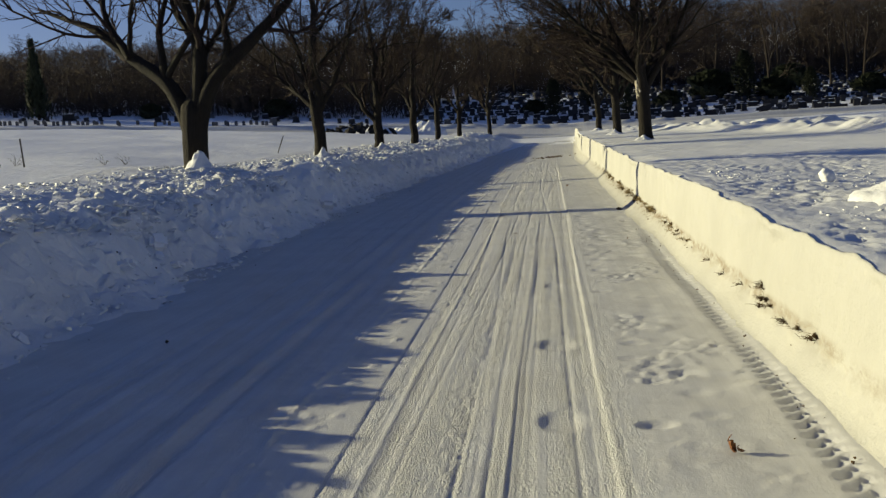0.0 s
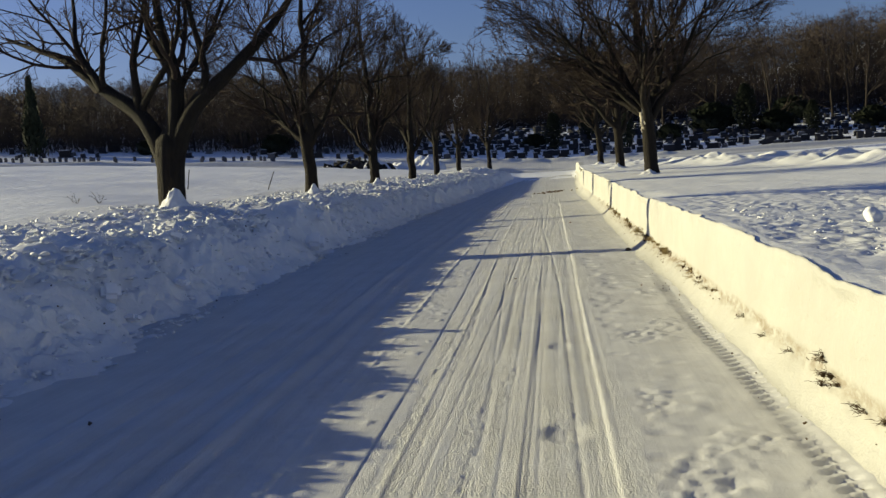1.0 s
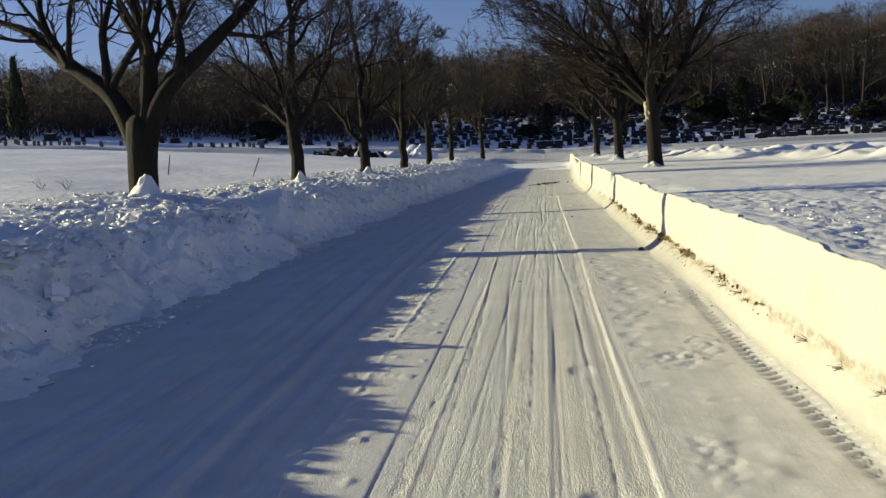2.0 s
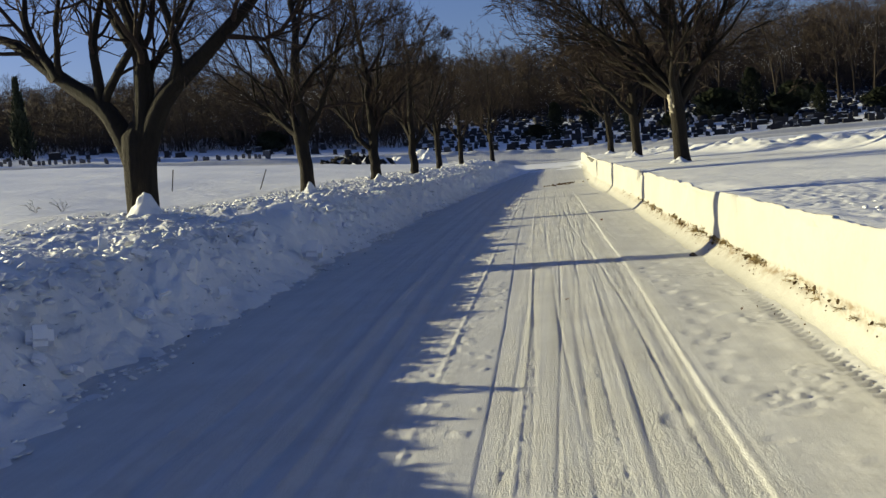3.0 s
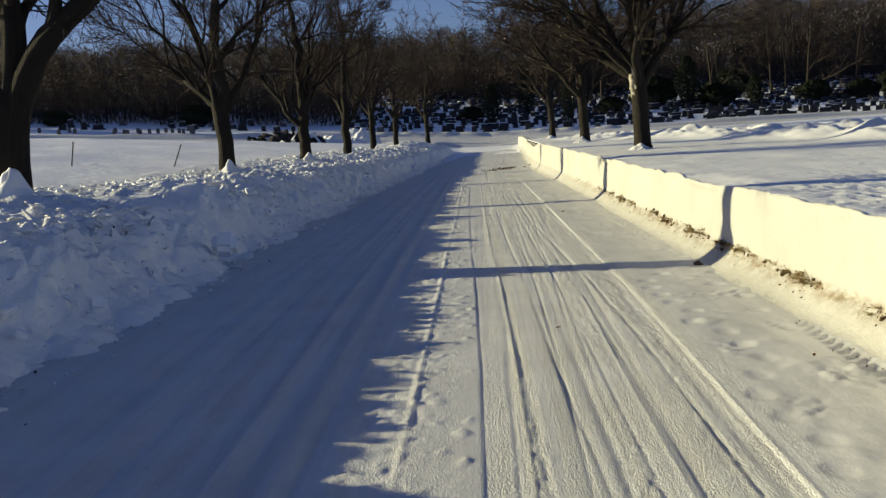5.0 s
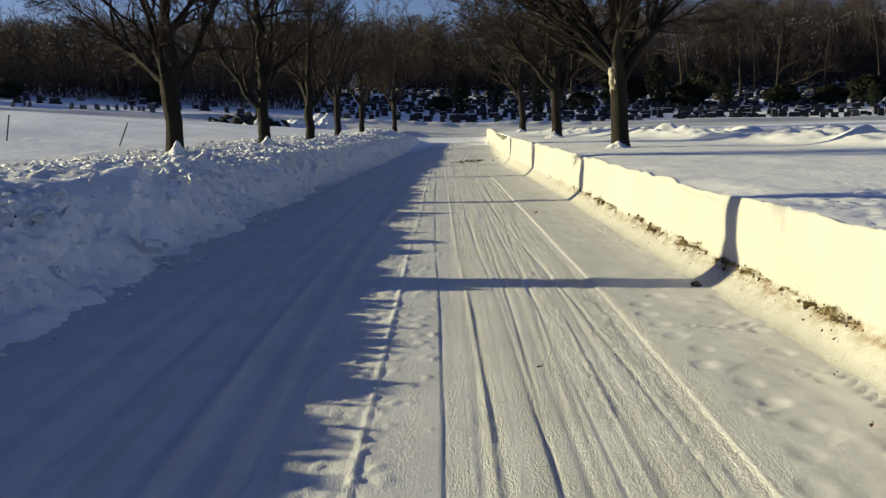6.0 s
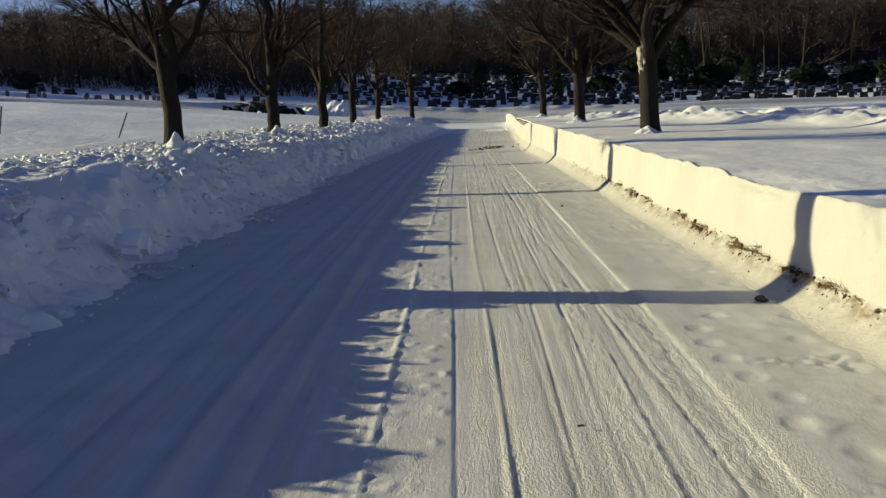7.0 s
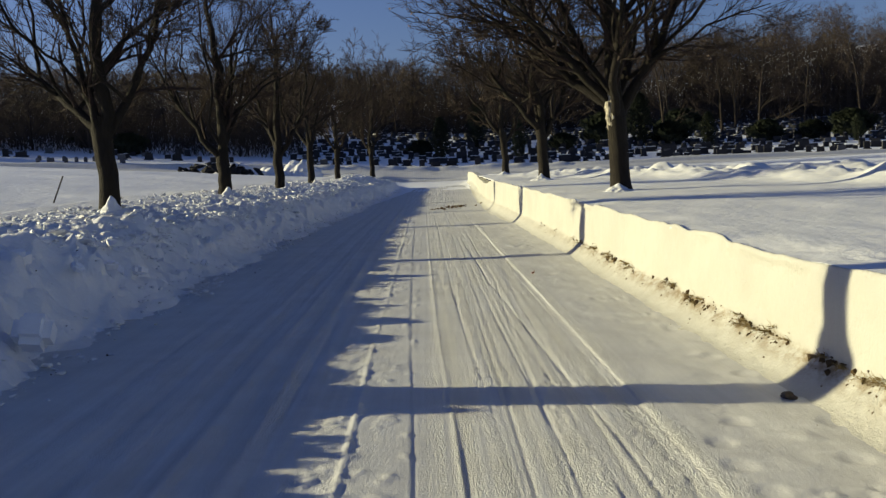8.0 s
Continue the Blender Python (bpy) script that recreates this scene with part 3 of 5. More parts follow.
def near_field(x, y):
    z = right_field(x, y) + 0.012 - 0.085 * (1 - smooth(4, 12, y)) * (1 - smooth(1.7, 3.4, x))
    rough = smooth(1.55, 1.75, x) * (1 - smooth(3.6, 6.5, x + 0.12 * (y - 8))) * smooth(2, 5, y) * (1 - smooth(14.0, 18.0, y))
    rough = np.clip(rough * (0.95 + 1.2 * fbm(x / 1.1, y / 1.4, 2, 141)), 0, 1)
    z = z + rough * (0.007 * fbm(x / 0.4, y / 0.5, 2, 145) - 0.018 * lumps(x, y, 0.15, 143, 0.4, 3.0) - 0.035 * lumps(x, y, 0.08, 144, 0.55, 3.0) + 0.012 * fbm(x / 0.06, y / 0.07, 2, 146))
    z = z + 0.012 * fbm(x / 0.5, y / 0.7, 3, 147)
    z = z - 0.075 * np.clip(x - right_face(y) - 0.15, 0, 2.2) * smooth(2, 5, y) * (1 - smooth(11, 16, y))
    z = z + (edge_bump(y) - 0.008) * (1 - smooth(0.06, 0.55, x - right_face(y) - edge_chip(y)))
    z = z + 0.10 * np.exp(-(np.hypot(x - 3.0, y - 7.75) / 0.5) ** 2)
    side = smooth(12.5, 13.5, x) + smooth(60, 62, y) + (1 - smooth(-5, -4, y))
    return z - 0.3 * np.clip(side, 0, 1) - 0.028 * (1 - smooth(0.046, 0.054, x - right_face(y) - edge_chip(y)))


def field_mesh(name):
    xs = grid_lines((1.464, 1.62, 0.013), (1.62, 4.6, 0.04), (4.6, 11.0, 0.09), (11.0, 13.6, 0.3))
    ys = grid_lines((-6, 2, 0.3), (2, 15, 0.045), (15, 18, 0.08), (18, 63, 0.2))
    X, Y = np.meshgrid(xs, ys, indexing="ij")
    X = X + (right_face(Y) - 1.42) * (1 - np.clip((X - 1.6) / 10, 0, 1)) + edge_chip(Y) * (1 - smooth(1.55, 2.2, X))
    Z = near_field(X, Y)
    return mesh_np(name, np.stack([X, Y, Z], -1).reshape(-1, 3), grid_faces(len(xs), len(ys)), SNOW)


field = tagged(new("snow_field", field_mesh("snow_field")), "smooth snowfield with a trampled crusty patch", "snow", kind="structure")


def near_field_at(x, y):
    return float(near_field(np.array([float(x)]), np.array([float(y)]))[0])


# ---- bare trees ----
def tubes(branches, sides):
    """Tapered tubes round polylines (points, radii); returns vertices and quads."""
    groups = {}
    for pts, rad in branches:
        groups.setdefault(len(pts), []).append((pts, rad))
    V, F, base = [], [], 0
    ang = np.arange(sides) * (2 * math.pi / sides)
    for n, items in groups.items():
        P = np.array([p for p, _ in items], float)
        R = np.array([r for _, r in items], float)
        T = np.empty_like(P)
        T[:, 1:-1] = P[:, 2:] - P[:, :-2]
        T[:, 0], T[:, -1] = P[:, 1] - P[:, 0], P[:, -1] - P[:, -2]
        T /= np.linalg.norm(T, axis=2, keepdims=True) + 1e-9
        ref = np.where(np.abs(T[:, :1, 2:3]) > 0.8, np.array([1.0, 0, 0]), np.array([0, 0, 1.0]))
        U = np.cross(T, np.broadcast_to(ref, T.shape))
        U /= np.linalg.norm(U, axis=2, keepdims=True) + 1e-9
        W = np.cross(T, U)
        ring = P[:, :, None, :] + R[:, :, None, None] * (U[:, :, None, :] * np.cos(ang)[None, None, :, None] + W[:, :, None, :] * np.sin(ang)[None, None, :, None])
        B = len(items)
        V.append(ring.reshape(-1, 3))
        b, i, s = np.meshgrid(np.arange(B), np.arange(n - 1), np.arange(sides), indexing="ij")
        o = base + b * n * sides
        s2 = (s + 1) % sides
        F.append(np.stack([o + i * sides + s, o + i * sides + s2, o + (i + 1) * sides + s2, o + (i + 1) * sides + s], -1).reshape(-1, 4))
        base += B * n * sides
    return np.concatenate(V), np.concatenate(F)


def limb(rng, start, way, length, r0, r1, n, wiggle, lift):
    p, d = Vector(start), Vector(way).normalized()
    pts, rad = [tuple(p)], [r0]
    for k in range(1, n):
        d = (d + Vector((rng.gauss(0, wiggle), rng.gauss(0, wiggle), rng.gauss(0, wiggle) + lift))).normalized()
        p = p + d * (length / (n - 1))
        pts.append(tuple(p))
        rad.append(r0 + (r1 - r0) * k / (n - 1))
    return pts, rad


def along(pts, f):
    k = f * (len(pts) - 1)
    i = min(int(k), len(pts) - 2)
    a, b = Vector(pts[i]), Vector(pts[i + 1])
    return a.lerp(b, k - i), (b - a).normalized()


def aside(rng, way, spread):
    """A direction that leaves way by about spread radians, on any side."""
    axis = way.orthogonal().normalized()
    axis.rotate(Matrix.Rotation(rng.uniform(0, 2 * math.pi), 3, way))
    d = way.copy()
    d.rotate(Matrix.Rotation(spread * rng.uniform(0.75, 1.25), 3, axis))
    return d


def fork(rng, parents, per, length, ratio, spread, n, wiggle, lift, first=0.25, thin=0.4, least=0.0035, low=-9.0):
    out = []
    for pts, rad in parents:
        total = sum((Vector(a) - Vector(b)).length for a, b in zip(pts, pts[1:]))
        k = max(1, round(per * rng.uniform(0.7, 1.3)))
        for j in range(k):
            f = first + (1 - first) * (j + rng.random()) / k
            f = min(f, 0.98)
            at, way = along(pts, f)
            if at.z < low:
                continue
            i = min(int(f * (len(rad) - 1)), len(rad) - 1)
            r = max(least, rad[i] * ratio)
            size = total * length * rng.uniform(0.6, 1.25) * (1.15 - 0.55 * f)
            shoot = limb(rng, at, aside(rng, way, spread), size, r, max(least * 0.6, r * thin), n, wiggle, lift)
            if shoot[0][-1][2] > low:
                out.append(shoot)
    return out


def bare_tree(seed, trunk, limbs, counts, twig=0.0045, lift=0.05, first=0.22, low=-9.0):
    """Meshes of trunk with limbs, and of the branches and twigs of the crown."""
    rng = random.Random(seed)
    second = fork(rng, limbs, counts[0], 0.48, 0.40, 0.8, 7, 0.22, lift, first, 0.4, 0.0035, low)
    third = fork(rng, second, counts[1], 0.55, 0.55, 0.75, 5, 0.20, lift * 0.8, 0.2, 0.4, twig * 1.5)
    fourth = fork(rng, third + second, counts[2], 0.5, 0.5, 0.65, 3, 0.12, lift * 0.6, 0.2, 0.5, twig)
    fifth = fork(rng, fourth, counts[3], 0.55, 0.7, 0.6, 3, 0.12, lift * 0.3, 0.2, 0.5, twig * 0.8) if counts[3] else []
    v1, f1 = tubes([trunk], 14)
    v2, f2 = tubes(limbs, 9)
    v3, f3 = tubes(second, 6)
    v4, f4 = tubes(third, 4)
    v5, f5 = tubes(fourth + fifth, 3)
    a = (np.concatenate([v1, v2]), np.concatenate([f1, f2 + len(v1)]))
    b = (np.concatenate([v3, v4, v5]), np.concatenate([f3, f4 + len(v3), f5 + len(v3) + len(v4)]))
    tips = [p[0][-1] for p in fourth]
    return a, b, tips


def roughen(v, amount, scale):
    k = fbm(v[:, 0] * scale + v[:, 2] * 0.7, v[:, 1] * scale + v[:, 2] * 0.45 * scale, 3, 7)
    d = fbm(v[:, 0] * scale + 9, v[:, 2] * scale * 0.5 + v[:, 1] * scale, 3, 8)
    v = v.copy()
    v[:, 0] += amount * k
    v[:, 1] += amount * d
    return v


def lane_tree(seed, height, fork_at, radius, lean, laterals, reach, counts, twig=0.0045, open_=0.9, steep=2):
    """A lane-side tree: a leader with a few steep limbs from one fork and arching laterals up the leader."""
    rng = random.Random(seed)
    n = 9
    pts = [(lean[0] * fork_at * (k / (n - 1)) + rng.gauss(0, 0.024), lean[1] * fork_at * (k / (n - 1)) + rng.gauss(0, 0.024), -0.35 + (fork_at + 0.55) * k / (n - 1)) for k in range(n)]
    rad = [radius * (1.30 - 0.30 * min(1, k / 2.5)) * (1 - 0.12 * k / (n - 1)) for k in range(n)]
    rad[-1] *= 0.8
    trunk = (pts, rad)
    limbs = []
    lead = limb(rng, along(pts, 0.86)[0], (lean[0] * 2 + rng.gauss(0, 0.08), lean[1] + rng.gauss(0, 0.08), 1), height - fork_at, radius * 0.68, 0.010, 12, 0.07, 0.05)
    limbs.append(lead)
    turn = rng.uniform(0, 6.28)
    for k in range(steep):
        a = turn + k * 6.283 / steep + rng.uniform(-0.5, 0.5)
        tilt = rng.uniform(0.40, 0.62)
        way = (math.cos(a) * math.sin(tilt), math.sin(a) * math.sin(tilt), math.cos(tilt))
        limbs.append(limb(rng, along(pts, rng.uniform(0.74, 0.9))[0], way, (height - fork_at) * rng.uniform(0.75, 0.95), radius * rng.uniform(0.48, 0.60), 0.010, 11, 0.09, 0.05))
    for k in range(laterals):
        f = (k + rng.random()) / laterals
        src = lead if k % 2 else limbs[1 + k % max(1, steep)]
        at, _ = along(src[0], 0.05 + 0.62 * f)
        i = min(int((0.05 + 0.62 * f) * 11), len(src[1]) - 1)
        a = turn + k * 2.4 + rng.uniform(-0.5, 0.5)
        tilt = open_ * rng.uniform(0.75, 1.25) * (1.1 - 0.4 * f)
        way = (math.cos(a) * math.sin(tilt), math.sin(a) * math.sin(tilt), math.cos(tilt))
        limbs.append(limb(rng, at, way, reach * rng.uniform(0.75, 1.15) * (1.1 - 0.55 * f), max(0.02, src[1][i] * rng.uniform(0.38, 0.6)), 0.007, 10, 0.12, 0.035))
    return (trunk, limbs), bare_tree(seed + 1, trunk, limbs, counts, twig, 0.05)


def arch(rng, start, target, rise, r0, r1, n, wiggle, taper=0.8):
    """A limb that bends from start to target, rising by its own length times rise on the way."""
    a, c = Vector(start), Vector(target)
    size = (c - a).length
    b = a.lerp(c, 0.5) + Vector((0, 0, size * rise))
    pts, rad, off = [], [], Vector((0, 0, 0))
    for k in range(n):
        f = k / (n - 1)
        off = off * 0.8 + Vector((rng.gauss(0, wiggle), rng.gauss(0, wiggle), rng.gauss(0, wiggle * 0.6))) * size * (0 < k)
        pts.append(tuple(a * (1 - f) ** 2 + b * (2 * f * (1 - f)) + c * f * f + off))
        rad.append(r0 + (r1 - r0) * f ** taper)
    return pts, rad


def sprout(rng, parents, per, low, high, ratio, spread, n, wiggle, lift, crown, first, least):
    """Side shoots of low to high metres, shortened where they would leave the crown (middle, half width, half height)."""
    (cx, cz), wide, tall = crown
    out = []
    for pts, rad in parents:
        k = max(1, round(per * rng.uniform(0.7, 1.3)))
        for j in range(k):
            f = min(0.98, first + (1 - first) * (j + rng.random()) / k)
            at, way = along(pts, f)
            way = aside(rng, way, spread) + Vector(((at.x - cx) / wide * 0.35, at.y / wide * 0.35, lift * 3))
            way.normalize()
            size = rng.uniform(low, high) * (1.15 - 0.4 * f)
            end = at + way * size
            limit = 1.0 + 0.12 * math.sin(3.1 * end.x + 1.7 * end.y + 2.3 * end.z)
            if ((end.x - cx) / wide) ** 2 + (end.y / wide) ** 2 + ((end.z - cz) / tall) ** 2 > limit:
                size *= 0.55
            r = max(least, rad[min(int(f * (len(rad) - 1)), len(rad) - 1)] * ratio)
            out.append(limb(rng, at, way, size, r, max(least * 0.6, r * 0.4), n, wiggle, lift))
    return out


def crowned_tree(seed, fork_at, radius, lean, wide, tall, mid, low_limbs, laterals, counts, twig):
    """A lane-side tree: trunk, a few stems from the fork, laterals arching out to a rounded crown, and fine ascending twigs."""
    rng = random.Random(seed)
    n = 9
    pts = [(lean * fork_at * k / (n - 1) + rng.gauss(0, 0.022), rng.gauss(0, 0.022), -0.35 + (fork_at + 0.5) * k / (n - 1)) for k in range(n)]
    rad = [radius * (1.30 - 0.30 * min(1, k / 2.5)) * (1 - 0.10 * k / (n - 1)) for k in range(n)]
    rad[-1] *= 0.75
    trunk = (pts, rad)
    top = Vector(pts[-2])
    cx = lean * mid
    stems = [arch(rng, pts[-3], (cx + rng.gauss(0, 0.2), rng.gauss(0, 0.2), mid + tall * 0.92), 0.0, radius * 0.74, 0.012, 13, 0.011, 1.3)]
    for turn, tilt, size in low_limbs:
        end = top + Vector((math.cos(turn) * math.sin(tilt), math.sin(turn) * math.sin(tilt), math.cos(tilt))) * size
        stems.append(arch(rng, pts[-3] if tilt < 0.6 else pts[-2], end, -0.10 if tilt < 0.6 else 0.02, radius * rng.uniform(0.50, 0.62), 0.014, 12, 0.013, 1.2))
    limbs = list(stems)
    for k in range(laterals):
        src = stems[k % len(stems)]
        f = 0.12 + 0.70 * ((k // len(stems)) + rng.random()) / (laterals / len(stems))
        at, way = along(src[0], min(f, 0.9))
        turn = math.atan2(at.y, at.x - cx) + rng.gauss(0, 0.9) if f > 0.3 else k * 2.4
        up = rng.uniform(-0.42, 0.85) if f < 0.5 else rng.uniform(0.0, 0.95)
        flat = math.sqrt(max(0.05, 1 - up * up)) * rng.uniform(0.8, 0.97)
        end = Vector((cx + wide * flat * math.cos(turn), wide * flat * math.sin(turn), max(mid + tall * up * 0.95, at.z + 0.25)))
        r = max(0.016, src[1][min(int(f * (len(src[1]) - 1)), len(src[1]) - 1)] * rng.uniform(0.42, 0.62))
        limbs.append(arch(rng, at, end, 0.06, r, 0.007, 11, 0.017))
    crown = ((cx, mid), wide, tall)
    second = sprout(rng, limbs, counts[0], 0.7, 1.5, 0.55, 0.75, 6, 0.16, 0.06, crown, 0.18, 0.006)
    third = sprout(rng, second, counts[1], 0.35, 0.85, 0.55, 0.7, 4, 0.17, 0.06, crown, 0.15, twig * 1.4)
    fourth = sprout(rng, third, counts[2], 0.20, 0.48, 0.6, 0.65, 3, 0.15, 0.05, crown, 0.15, twig)
    fifth = sprout(rng, fourth, counts[3], 0.12, 0.28, 0.7, 0.6, 2, 0.1, 0.04, crown, 0.2, twig * 0.85)
    v1, f1 = tubes([trunk], 14)
    v2, f2 = tubes(limbs, 8)
    v3, f3 = tubes(second, 5)
    v4, f4 = tubes(third, 3)
    v5, f5 = tubes(fourth + fifth, 3)
    a = (np.concatenate([v1, v2]), np.concatenate([f1, f2 + len(v1)]))
    b = (np.concatenate([v3, v4, v5]), np.concatenate([f3, f4 + len(v3), f5 + len(v3) + len(v4)]))
    return (trunk, limbs), (a, b, [p[0][-1] for p in fourth])


def place_tree(label, meshes, m, group, trunk_name="trunk"):
    (v1, f1), (v2, f2), tips = meshes
    tree = thing("bare_tree", label, "tree", m, group)
    trunk = part(trunk_name, mesh_np("trunk", roughen(v1, 0.03, 3.0), f1, BARK), tree)
    crown = part("crown", mesh_np("crown", v2, f2, TWIG), tree)
    return tree, trunk, crown


# the wide-spreading tree nearest the lane's left side
def spreading_tree():
    rng = random.Random(21)

    def bend(points, r0, r1, depth):
        pts = [(x, depth * (k / (len(points) - 1)) ** 2.2 + rng.gauss(0, 0.015), z) for k, (x, z) in enumerate(points)]
        fine = [along(pts, k / 15)[0] for k in range(16)]
        soft_ = [fine[0]] + [(fine[k - 1] + fine[k] * 2 + fine[k + 1]) / 4 for k in range(1, 15)] + [fine[15]]
        return [tuple(p) for p in soft_], [r0 + (r1 - r0) * (k / 15) ** 1.3 for k in range(16)]
    trunk = ([(0.02, 0, -0.45), (0.02, 0, -0.1), (0.0, 0, 0.2), (-0.01, 0, 0.5), (-0.02, 0, 0.8), (-0.02, 0, 1.02), (-0.02, 0, 1.26), (0.0, 0, 1.50)],
             [0.30, 0.255, 0.24, 0.235, 0.24, 0.255, 0.25, 0.10])
    limbs = [
        bend([(-0.06, 0.62), (-0.12, 0.90), (-0.24, 1.22), (-0.52, 1.64), (-0.80, 1.86), (-1.20, 2.02), (-1.52, 2.24), (-1.92, 2.48), (-2.24, 2.74), (-2.56, 2.86), (-2.95, 2.92), (-3.8, 3.2)], 0.185, 0.03, 0.25),
        bend([(-1.44, 2.18), (-1.60, 2.40), (-1.88, 2.72), (-2.10, 3.12), (-2.20, 3.44), (-2.4, 4.6)], 0.085, 0.02, 0.4),
        bend([(-1.40, 2.16), (-1.45, 2.40), (-1.36, 2.70), (-1.26, 3.00), (-1.04, 3.44), (-0.9, 4.6)], 0.062, 0.018, -0.5),
        bend([(-0.66, 1.74), (-0.68, 2.02), (-0.74, 2.36), (-0.80, 2.72), (-0.74, 3.10), (-0.66, 3.5), (-0.6, 4.9)], 0.092, 0.02, 0.3),
        bend([(-0.62, 1.76), (-0.48, 1.98), (-0.30, 2.22), (-0.10, 2.46), (0.10, 2.66), (0.32, 3.04), (0.42, 3.5), (0.5, 4.8)], 0.075, 0.02, -0.35),
        bend([(0.0, 0.70), (0.05, 1.10), (0.08, 1.46), (0.10, 1.90), (0.12, 2.28), (0.05, 2.72), (-0.12, 3.12), (-0.24, 3.5), (-0.4, 4.6), (-0.2, 6.4)], 0.200, 0.02, 0.15),
        bend([(0.08, 2.40), (-0.08, 2.62), (-0.38, 2.96), (-0.62, 3.28), (-0.80, 3.9), (-1.0, 5.1)], 0.085, 0.018, 0.7),
        bend([(0.02, 0.80), (0.14, 1.16), (0.32, 1.62), (0.60, 1.98), (0.96, 2.27), (1.36, 2.58), (1.72, 2.94), (2.00, 3.22), (2.3, 3.6), (3.0, 4.6)], 0.180, 0.03, 0.3),
        bend([(0.68, 2.05), (0.76, 2.26), (0.78, 2.50), (0.72, 2.88), (0.60, 3.28), (0.5, 4.2), (0.6, 5.2)], 0.088, 0.018, -0.4),
        bend([(0.73, 2.90), (0.88, 3.14), (1.12, 3.36), (1.5, 4.0), (1.7, 5.0)], 0.05, 0.014, -0.6),
        bend([(0.10, 1.95), (0.20, 2.3), (0.26, 2.9), (0.3, 4.2)], 0.07, 0.014, 1.8),
    ]
    return bare_tree(22, trunk, limbs, (6, 4, 5, 1), 0.0045, 0.06, 0.25, 1.95)


TREE_GROUP = "bare trees along the lane"
nearest_tree, _, _ = place_tree("broad bare tree with thick forked limbs on the snow bank", spreading_tree(), pose(-6.80, 17.27, 1.12, 0, 0, -12.4) @ pose(0, 0, 0, 0, 4.5, 0), TREE_GROUP)

LEFT_TREES = [  # x, y, z, fork, radius, lean x, crown's half width, half height, middle, low limbs (turn, tilt, length), laterals, seed
    (-6.65, 26.6, 1.12, 1.55, 0.18, -0.02, 2.9, 3.1, 4.3, ((2.9, 0.22, 3.2), (0.2, 0.45, 3.4), (2.6, 0.95, 2.6)), 17, 31),
    (-6.65, 36.1, 1.15, 1.10, 0.19, -0.03, 2.9, 3.2, 4.3, ((3.3, 0.52, 3.6), (0.4, 0.12, 3.6), (1.5, 0.4, 3.0)), 16, 32),
    (-6.65, 46.0, 1.15, 1.7, 0.19, -0.02, 2.9, 3.2, 4.3, ((3.0, 0.35, 3.2), (0.1, 0.5, 3.2)), 14, 33),
    (-6.6, 55.2, 1.2, 1.9, 0.17, 0.0, 2.8, 3.1, 4.3, ((2.8, 0.6, 2.8), (0.6, 0.3, 3.0)), 14, 34),
    (-6.2, 64.7, 1.3, 1.7, 0.17, 0.0, 2.9, 3.1, 4.2, ((3.4, 0.6, 2.8), (0.3, 0.5, 3.0)), 14, 35),
    (-4.75, 74.5, 1.35, 2.0, 0.17, 0.0, 2.8, 3.1, 4.2, ((2.8, 0.5, 2.8), (0.6, 0.4, 3.0)), 14, 36),
]
for x, y, z, fork_at, r, lx, wide, high, mid, low_limbs, laterals, seed in LEFT_TREES:
    _, meshes = crowned_tree(seed, fork_at, r, lx, wide, high, mid, low_limbs, laterals, (7, 5, 4, 2) if y < 40 else (6, 4, 4, 1), 0.0055 if y < 40 else 0.009)
    place_tree("slender bare tree with rising limbs on the snow bank", meshes, pose(x, y, z), TREE_GROUP)


def peeled_mesh(seed, fork_at, r, lean):
    """A ragged strip of bare wood, proud of the trunk's sunny side."""
    a = np.linspace(2.5, 4.5, 26)
    h = np.linspace(fork_at - 0.72, fork_at + 0.08, 40)
    A, H = np.meshgrid(a, h, indexing="ij")
    mid = 3.62 - 0.55 * (H - fork_at + 0.4)
    keep = 1 - np.abs(A - mid) / (0.40 + 0.35 * fbm(H * 5, A * 0, 3, seed)) + 2.4 * fbm(A * 3.0, H * 5.0, 4, seed + 5) - 0.25
    keep = keep - 1.5 * (1 - smooth(fork_at - 0.72, fork_at - 0.5, H)) - 1.5 * smooth(fork_at - 0.1, fork_at + 0.06, H)
    R = r * (0.915 + 0.05 * np.clip(keep * 2, -1.6, 1)) + 0.012 * fbm(A * 6, H * 11, 3, seed + 1)
    V = np.stack([lean * H + R * np.cos(A), R * np.sin(A), H], -1).reshape(-1, 3)
    return mesh_np("peeled_patch", roughen(V, 0.03, 3.0), grid_faces(26, 40), BARE_WOOD)


# small pale quads at twig tips, added to imitate sun glints in the crown
def glint_flecks(seed, tips, count):
    rng_ = np.random.RandomState(seed)
    P = np.array(tips)
    P = P[rng_.choice(len(P), min(count, len(P)), replace=False)]
    n = len(P)
    u, w = rng_.randn(n, 3), rng_.randn(n, 3)
    u /= np.linalg.norm(u, axis=1, keepdims=True)
    w = np.cross(u, w)
    w /= np.linalg.norm(w, axis=1, keepdims=True)
    s = (0.02 + 0.02 * rng_.rand(n))[:, None]
    V = np.stack([P, P + (u + w * 0.6) * s, P + u * 2.2 * s, P + (u - w * 0.6) * s], 1).reshape(-1, 3)
    return mesh_np("dry_leaves", V, np.arange(4 * n).reshape(-1, 4), TWIG_GLINT, soft=False)


